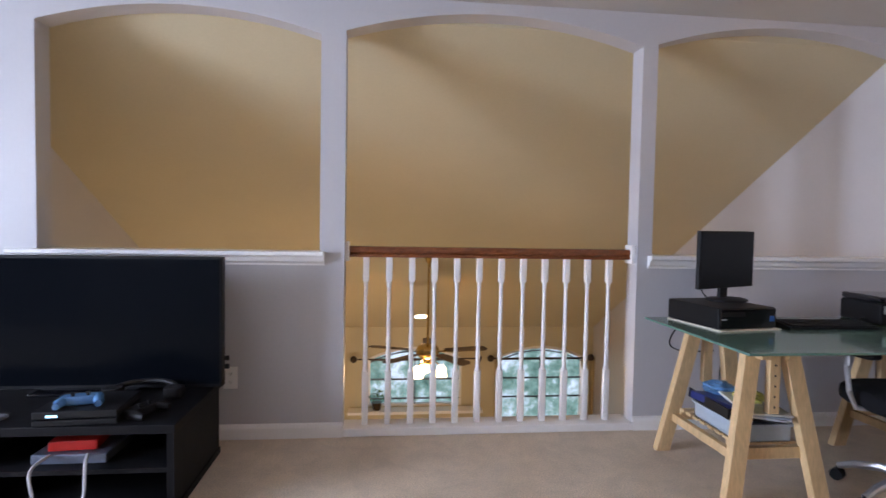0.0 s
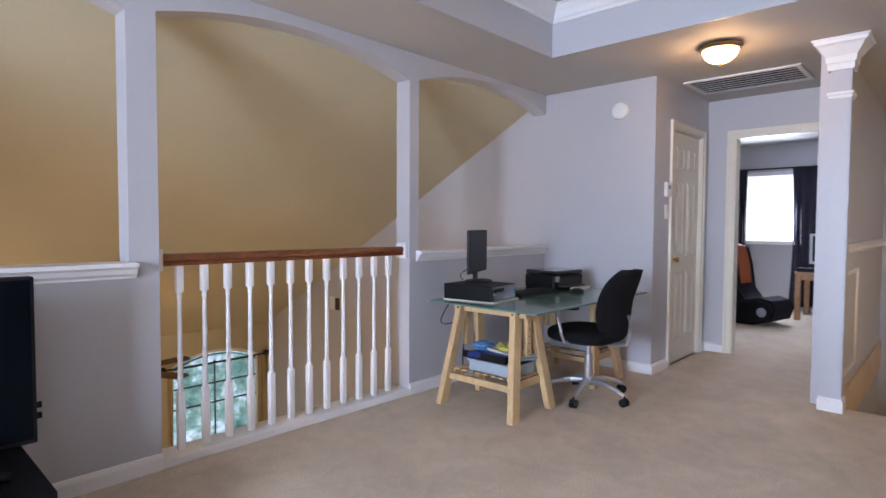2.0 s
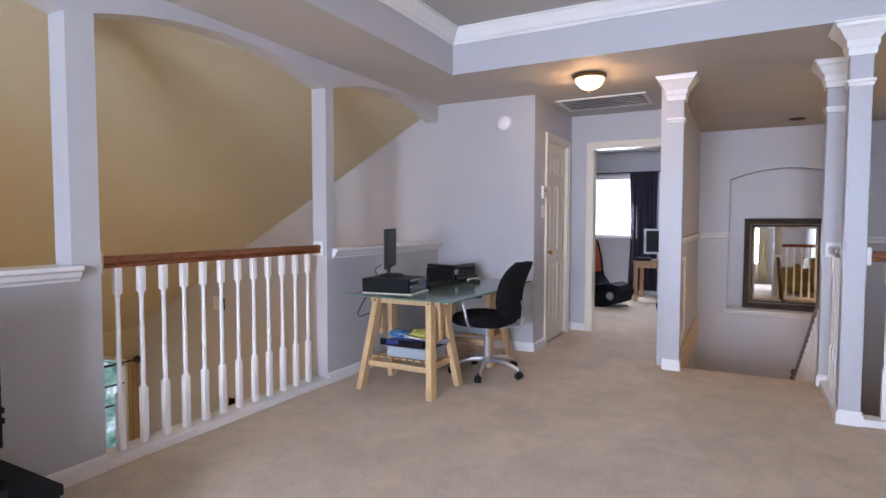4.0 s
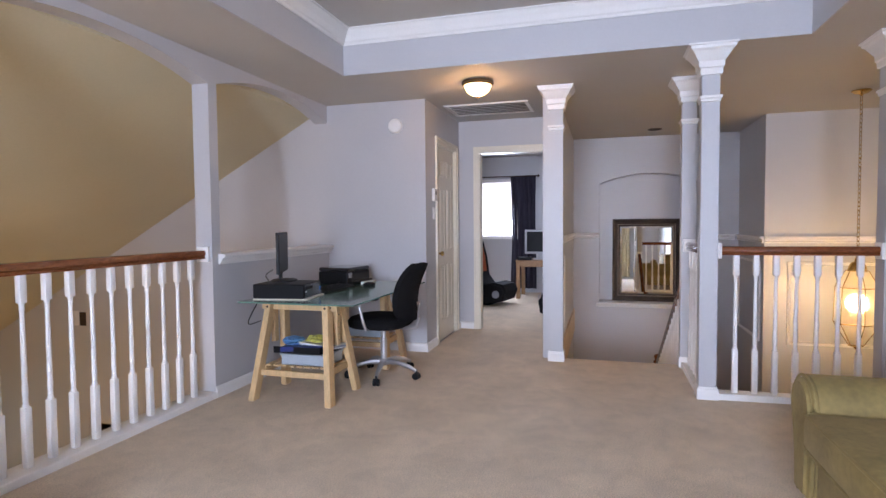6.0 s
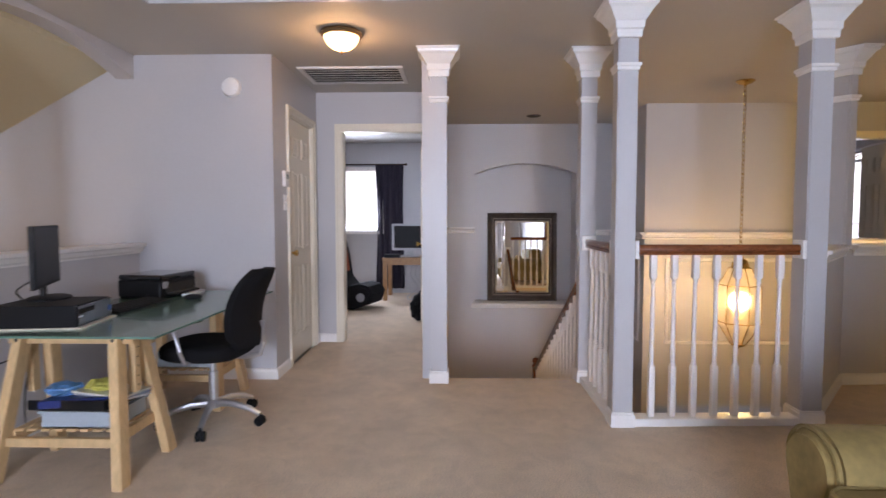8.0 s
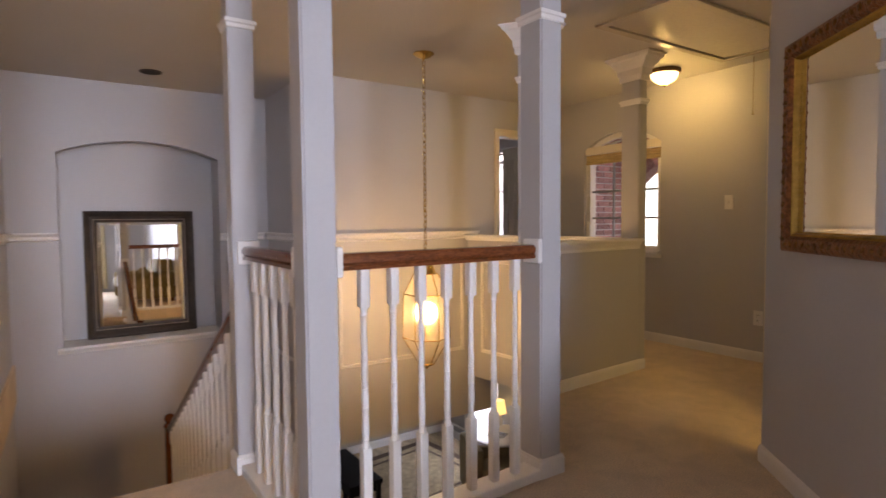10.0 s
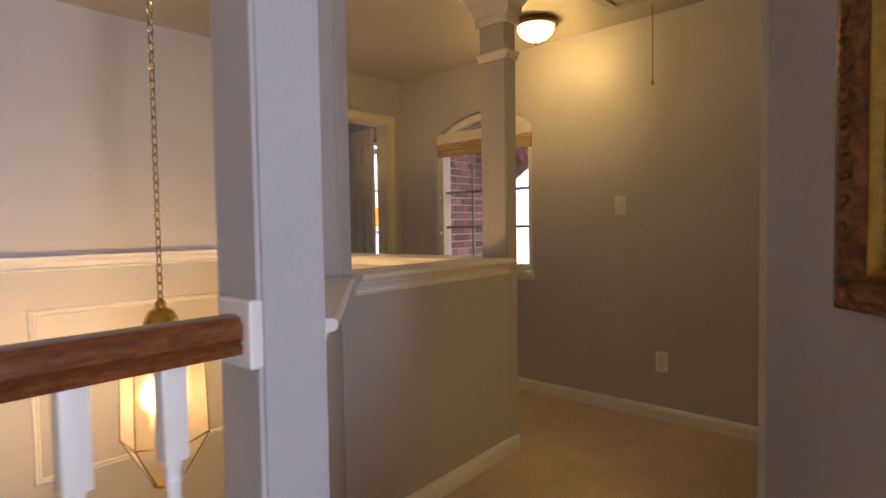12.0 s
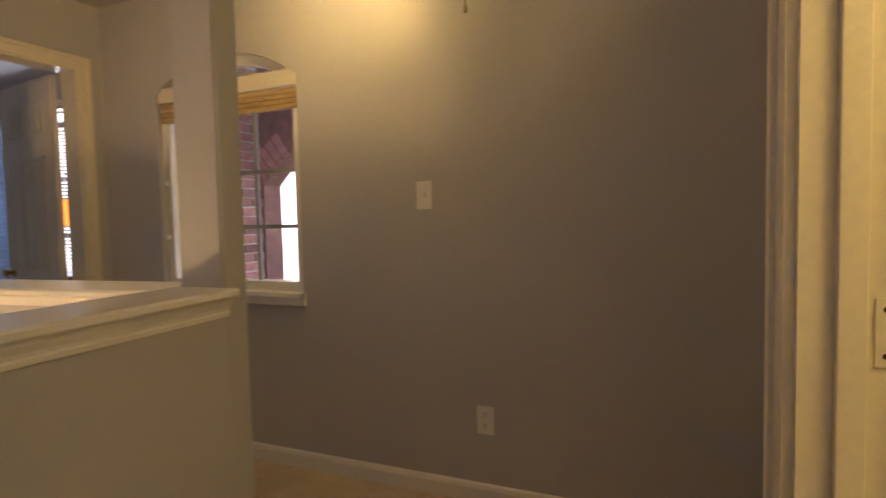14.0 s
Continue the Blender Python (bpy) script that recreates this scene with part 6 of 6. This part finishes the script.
# ---- bedroom things ----
OAK = mat("honey_oak", (0.36, 0.19, 0.075), 0.4, spread=0.15, fine=0.15, stretch=(1, 8, 8))
c = thing("side_desk", pose(7.25, 1.36, 0), "small honey-brown wooden desk in the bedroom", "desk")
bm = B()
box(bm, -0.32, 0.32, -0.42, 0.40, 0.585, 0.615, bevel=0.004)
part("top", bm, OAK, c)
for x, y in ((-0.29, -0.38), (0.29, -0.38), (-0.29, 0.36), (0.29, 0.36)):
    bm = B()
    box(bm, x - 0.03, x + 0.03, y - 0.03, y + 0.03, 0, 0.585, bevel=0.003)
    part("leg", bm, OAK, c)
bm = B()
box(bm, -0.30, -0.28, -0.36, 0.34, 0.51, 0.585)
part("apron", bm, OAK, c)
SILVER = mat("silver_plastic", (0.42, 0.43, 0.45), 0.35, spread=0.03)
c = thing("desktop_monitor", pose(7.20, 1.38, 0.616, 0, 0, -90), "silver-framed flat monitor on the bedroom desk", "monitor")
bm = B()
box(bm, -0.27, 0.27, 0.0, 0.05, 0.09, 0.48, bevel=0.008)
part("housing", bm, SILVER, c)
bm = B()
box(bm, -0.235, 0.235, -0.003, 0.001, 0.125, 0.45)
part("screen", bm, SCREEN, c, "dark blank screen")
bm = B()
box(bm, -0.05, 0.05, 0.01, 0.04, 0.012, 0.13)
box(bm, -0.13, 0.13, -0.07, 0.11, 0.0, 0.015, bevel=0.004)
part("foot", bm, SILVER, c)
c = thing("media_box", pose(6.98, 1.62, 0.616), "black box on the bedroom desk", "box")
bm = B()
box(bm, -0.07, 0.07, -0.11, 0.11, 0, 0.05, bevel=0.005)
part("body", bm, BLACK, c)
for i, off in enumerate((0.0, 0.06, 0.13)):
    cable([(7.3, 1.2 + off, 0.58), (7.2, 1.25 + off, 0.35), (7.28, 1.15 + off, 0.15), (7.15, 1.30 + off, 0.02), (7.0, 1.2 + off, 0.008)], 0.006, GREYC, "pale cable hanging under the bedroom desk")
ORANGE = mat("orange_fabric", (0.40, 0.085, 0.025), 0.85, spread=0.15, bump=0.4, bscale=300)
c = thing("rocker_chair", pose(6.40, 2.26, 0, 0, 0, -105), "black and orange floor rocker gaming chair", "chair")
bm = B()
pts = [(-0.02, 0.0, 0.0), (0.30, 0.0, 0.0), (0.52, 0.0, 0.08), (0.57, 0.0, 0.22), (0.52, 0.0, 0.31), (0.38, 0.0, 0.34), (0.20, 0.0, 0.30), (0.10, 0.0, 0.42), (0.06, 0.0, 0.70), (0.0, 0.0, 0.92), (-0.10, 0.0, 0.96),
       (-0.17, 0.0, 0.86), (-0.18, 0.0, 0.55), (-0.15, 0.0, 0.25), (-0.10, 0.0, 0.05)]
prism(bm, [(x, -0.24, z) for x, y, z in pts], (0, 0.48, 0))
bmesh.ops.bevel(bm, geom=[e for e in bm.edges if abs(e.verts[0].co.y - e.verts[1].co.y) < 1e-4], offset=0.03, segments=3, affect="EDGES")
part("shell", bm, FABRIC, c, "black padded shell", True)
bm = B()
prism(bm, [(x, -0.13, z) for x, z in ((0.10, 0.48), (0.072, 0.71), (0.01, 0.935), (-0.10, 0.975), (-0.16, 0.89), (-0.09, 0.90), (0.0, 0.70), (0.05, 0.48))], (0, 0.26, 0))
bmesh.ops.bevel(bm, geom=[e for e in bm.edges if abs(e.verts[0].co.y - e.verts[1].co.y) < 1e-4], offset=0.015, segments=2, affect="EDGES")
part("centre_panel", bm, ORANGE, c, "orange back panel", True)
bm = B()
prism(bm, [(x, -0.15, z) for x, z in ((-0.10, 0.975), (-0.182, 0.87), (-0.195, 0.58), (-0.175, 0.40), (-0.12, 0.40))], (0, 0.30, 0))
part("rear_panel", bm, ORANGE, c, "orange rear panel")
for s in (-1, 1):
    bm = B()
    lathe(bm, [(0.055, 0), (0.055, 0.012), (0.04, 0.02), (0.01, 0.02)], 20, Matrix.Translation((0.42, s * 0.24, 0.17)) @ Matrix.Rotation(radians(-90 * s), 4, "X"))
    part("speaker", bm, mat("grey_speaker", (0.22, 0.23, 0.25), 0.5), c, "round grey speaker", True)
c = thing("office_bin", pose(5.45, 1.12, 0), "dark cloth bag on the bedroom floor", "bag")
bm = B()
crumple(bm, 0.13, 0.10, 0.17, 11.0)
bmesh.ops.translate(bm, verts=bm.verts, vec=(0, 0, 0.14))
part("bag", bm, FABRIC, c, smooth=True)
c = thing("tube_light", pose(5.2, 1.55, CE), "long white ceiling light strip in the bedroom", "ceiling light")
bm = B()
box(bm, -0.10, 0.10, -0.35, 0.35, -0.05, -0.001, bevel=0.01)
part("diffuser", bm, emit("white_diffuser", (0.95, 0.93, 0.95), 6.0), c)

# ---- guest room lamp ----
c = thing("dresser", pose(5.80, -4.50, 0), "dark wooden dresser behind the open door", "dresser")
bm = B()
box(bm, -0.25, 0.25, -0.22, 0.22, 0, 0.85, bevel=0.005)
part("body", bm, BRONZE, c)
for i in range(3):
    bm = B()
    box(bm, -0.255, -0.25, -0.20, 0.20, 0.06 + 0.26 * i, 0.29 + 0.26 * i)
    part("drawer", bm, OAK, c)
c = thing("table_lamp", pose(5.80, -4.50, 0.851), "table lamp with glowing orange shade on the dresser", "lamp")
bm = B()
lathe(bm, [(0.06, 0), (0.06, 0.015), (0.03, 0.03), (0.045, 0.10), (0.05, 0.18), (0.02, 0.26), (0.012, 0.33)], 18)
part("base", bm, BLACK, c, smooth=True)
bm = B()
lathe(bm, [(0.11, 0.32), (0.09, 0.50)], 20)
part("shade", bm, emit("orange_lampshade", (1.0, 0.30, 0.04), 2.2), c, "glowing orange shade", True)

# ---- great room: fan, can light, ledge, picture, box ----
c = thing("ceiling_fan", pose(0.42, 5.80, -0.20), "brass and dark wood ceiling fan with lit glass shades", "ceiling fan")
bm = B()
rod(bm, (0, 0, 0.08), (0, 0, gz(5.80) + 0.20), 0.012)
lathe(bm, [(0.05, gz(5.8) + 0.23), (0.055, gz(5.8) + 0.19), (0.02, gz(5.8) + 0.13)], 16)
part("downrod", bm, BRASS, c, smooth=True)
bm = B()
lathe(bm, [(0.03, 0.10), (0.10, 0.08), (0.125, 0.04), (0.125, 0.0), (0.09, -0.04), (0.05, -0.06), (0.05, -0.10), (0.02, -0.12)], 24)
part("motor", bm, BRASS, c, smooth=True)
BLADE = mat("dark_fan_blade", (0.10, 0.055, 0.025), 0.45, spread=0.2)
for i in range(5):
    a = 72 * i + 12
    bm = B()
    prism(bm, [(0.20, -0.055, 0), (0.62, -0.075, 0), (0.665, -0.04, 0), (0.665, 0.04, 0), (0.62, 0.075, 0), (0.20, 0.055, 0)], (0, 0, 0.008))
    b = part("blade", bm, BLADE, c, m=pose(0, 0, 0.02, 0, 0, a) @ pose(0, 0, 0, 5, 0, 0))
    bm = B()
    box(bm, 0.10, 0.24, -0.02, 0.02, -0.008, -0.001)
    part("bracket", bm, BRASS, b)
LIT = emit("lit_fan_glass", (1.0, 0.82, 0.48), 4.5)
for i in range(3):
    a = radians(120 * i - 20)
    dx, dy = math.cos(a), math.sin(a)
    bm = B()
    tube(bm, [(0.03 * dx, 0.03 * dy, -0.10), (0.10 * dx, 0.10 * dy, -0.09), (0.14 * dx, 0.14 * dy, -0.12)], 0.008, 6)
    arm = part("lamp_arm", bm, BRASS, c, smooth=True)
    bm = B()
    lathe(bm, [(0.02, -0.11), (0.04, -0.13), (0.055, -0.18), (0.065, -0.23), (0.02, -0.232)], 16, Matrix.Translation((0.15 * dx, 0.15 * dy, 0)))
    o = part("glass_shade", bm, LIT, arm, "glowing glass shade", True)
    o.visible_shadow = False
tilt = math.degrees(math.atan(0.54))
c = thing("can_light", pose(0.46, 7.48, gz(7.48) - 0.001, -tilt, 0, 0), "lit recessed can light in the sloped ceiling", "ceiling light")
bm = B()
lathe(bm, [(0.10, 0), (0.10, -0.006), (0.08, -0.008)], 24)
part("ring", bm, TRIM, c)
bm = B()
lathe(bm, [(0.078, -0.009), (0.01, -0.0095)], 24)
part("lens", bm, emit("lit_can", (1.0, 0.85, 0.6), 8.0), c, "glowing lens")
c = thing("ledge", pose(0.43, 7.9, -1.50), "white ledge under the great-room window", "ledge")
bm = B()
box(bm, -0.95, 0.95, -0.22, -0.001, 0, 0.04, bevel=0.005)
part("board", bm, TRIM, c)
c = thing("potted_plant", pose(-0.12, 7.79, -1.459), "small leafy plant in a dark pot on the ledge", "plant")
bm = B()
lathe(bm, [(0.05, 0), (0.07, 0.10), (0.075, 0.11), (0.06, 0.108)], 16)
part("pot", bm, BRONZE, c, smooth=True)
LEAF = mat("leaf_green", (0.035, 0.10, 0.03), 0.5, spread=0.3)
bm = B()
rng = random.Random(4)
for i in range(46):
    a, t, r = rng.uniform(0, 6.28), rng.uniform(0.2, 1.3), rng.uniform(0.09, 0.17)
    p = Vector((math.cos(a) * math.sin(t) * r * 0.8, math.sin(a) * math.sin(t) * r * 0.8, 0.11 + r * math.cos(t)))
    m = Matrix.Translation(p) @ Euler((rng.uniform(-1, 1), rng.uniform(-1, 1), a)).to_matrix().to_4x4()
    prism(bm, [m @ Vector(q) for q in ((-0.03, 0, 0), (0, -0.012, 0.004), (0.03, 0, 0), (0, 0.012, 0.004))], m.to_3x3() @ Vector((0, 0, 0.001)))
tagged(part("foliage", bm, LEAF, c), kind="stuff")
c = thing("wall_picture", pose(3.059, 5.78, -1.62, 0, 0, 90), "dark-framed picture on the great-room wall", "picture")
bm = B()
frame_ring(bm, 0.62, 0.62, [(0, 0), (0, 0.025), (0.02, 0.03), (0.04, 0.02), (0.042, 0.005)])
part("frame", bm, BRONZE, c)
bm = B()
box(bm, -0.27, 0.27, -0.006, -0.001, 0.04, 0.58)
part("print", bm, mat("warm_print", (0.35, 0.24, 0.14), 0.6, spread=0.5, scale=5), c)
c = thing("wall_speaker", pose(3.059, 6.13, 0.07, 0, 0, 90), "small brown box on the great-room wall", "speaker")
bm = B()
box(bm, -0.05, 0.05, -0.06, 0, 0, 0.16, bevel=0.005)
part("cabinet", bm, BRONZE, c)
bm = B()
box(bm, 0.06, 0.17, -0.008, 0, 0.0, 0.17)
part("plate", bm, VENTP, c, "pale plate")

# ---- dining room and foyer things below ----
c = thing("rug", pose(7.6, -3.55, LOW, 0, 0, 8), "patterned rug with dark borders on the foyer tiles", "rug")
RUGB = mat("rug_brown", (0.09, 0.055, 0.035), 0.95, spread=0.2, fine=0.3, fscale=200)
RUGT = mat("rug_tan", (0.38, 0.29, 0.18), 0.95, spread=0.3, scale=10, fine=0.3, fscale=200)
bm = B()
box(bm, -0.95, 0.95, -1.3, 1.3, 0.001, 0.008)
part("border", bm, RUGB, c)
bm = B()
box(bm, -0.82, 0.82, -1.17, 1.17, 0.008, 0.011)
part("field", bm, RUGT, c)
bm = B()
for a in ((-0.70, 0.70, -1.05, -1.0), (-0.70, 0.70, 1.0, 1.05), (-0.70, -0.65, -1.0, 1.0), (0.65, 0.70, -1.0, 1.0)):
    box(bm, a[0], a[1], a[2], a[3], 0.011, 0.013)
part("inner_line", bm, RUGB, c)
c = thing("round_table", pose(6.7, -4.75, LOW), "small round white table with a newspaper", "table")
bm = B()
lathe(bm, [(0.40, 0.70), (0.42, 0.715), (0.42, 0.735), (0.38, 0.742)], 32)
part("tabletop", bm, TRIM, c)
bm = B()
lathe(bm, [(0.22, 0), (0.20, 0.03), (0.05, 0.08), (0.04, 0.5), (0.12, 0.70)], 18)
part("pedestal", bm, TRIM, c, smooth=True)
c = thing("newspaper", pose(6.68, -4.70, LOW + 0.743, 0, 0, 30), "printed newspaper lying on the round table", "newspaper")
bm = B()
box(bm, -0.13, 0.13, -0.10, 0.10, 0, 0.006)
part("sheets", bm, mat("newsprint", (0.35, 0.35, 0.35), 0.8, spread=0.8, scale=18), c)
c = thing("dining_lamp", pose(6.98, -4.98, LOW + 0.743), "table lamp with glowing yellow shade on the round table", "lamp")
bm = B()
lathe(bm, [(0.05, 0), (0.06, 0.05), (0.035, 0.14), (0.012, 0.20)], 18)
part("base", bm, DOORP, c, smooth=True)
bm = B()
lathe(bm, [(0.11, 0.19), (0.08, 0.38)], 20)
part("shade", bm, emit("yellow_lampshade", (1.0, 0.70, 0.22), 1.6), c, "glowing yellow shade", True)
c = thing("armchair", pose(6.40, -4.45, LOW, 0, 0, 160), "tan upholstered armchair beside the round table", "chair")
for nm, a in (("seat", (-0.32, 0.32, -0.32, 0.34, 0.12, 0.44)), ("backrest", (-0.36, 0.36, -0.44, -0.30, 0.12, 0.85)), ("arm", (-0.42, -0.32, -0.32, 0.32, 0.12, 0.60)), ("arm", (0.32, 0.42, -0.32, 0.32, 0.12, 0.60))):
    bm = B()
    box(bm, *a, bevel=0.035)
    part(nm, bm, LINEN, c, smooth=True)
for x, y in ((-0.34, 0.27), (0.34, 0.27), (-0.34, -0.36), (0.34, -0.36)):
    bm = B()
    rod(bm, (x, y, 0), (x, y, 0.125), 0.02, 0.028)
    part("foot", bm, RAILW, c)
c = thing("console_table", pose(6.95, -2.45, LOW), "black console table with straight legs", "table")
bm = B()
box(bm, -0.55, 0.55, -0.22, 0.22, 0.70, 0.75, bevel=0.004)
part("tabletop", bm, BLACK, c)
bm = B()
box(bm, -0.50, 0.50, -0.19, 0.19, 0.60, 0.70)
part("apron", bm, BLACK, c)
for x in (-0.5, 0.5):
    for y in (-0.18, 0.18):
        bm = B()
        box(bm, x - 0.025, x + 0.025, y - 0.025, y + 0.025, 0, 0.70)
        part("leg", bm, BLACK, c)
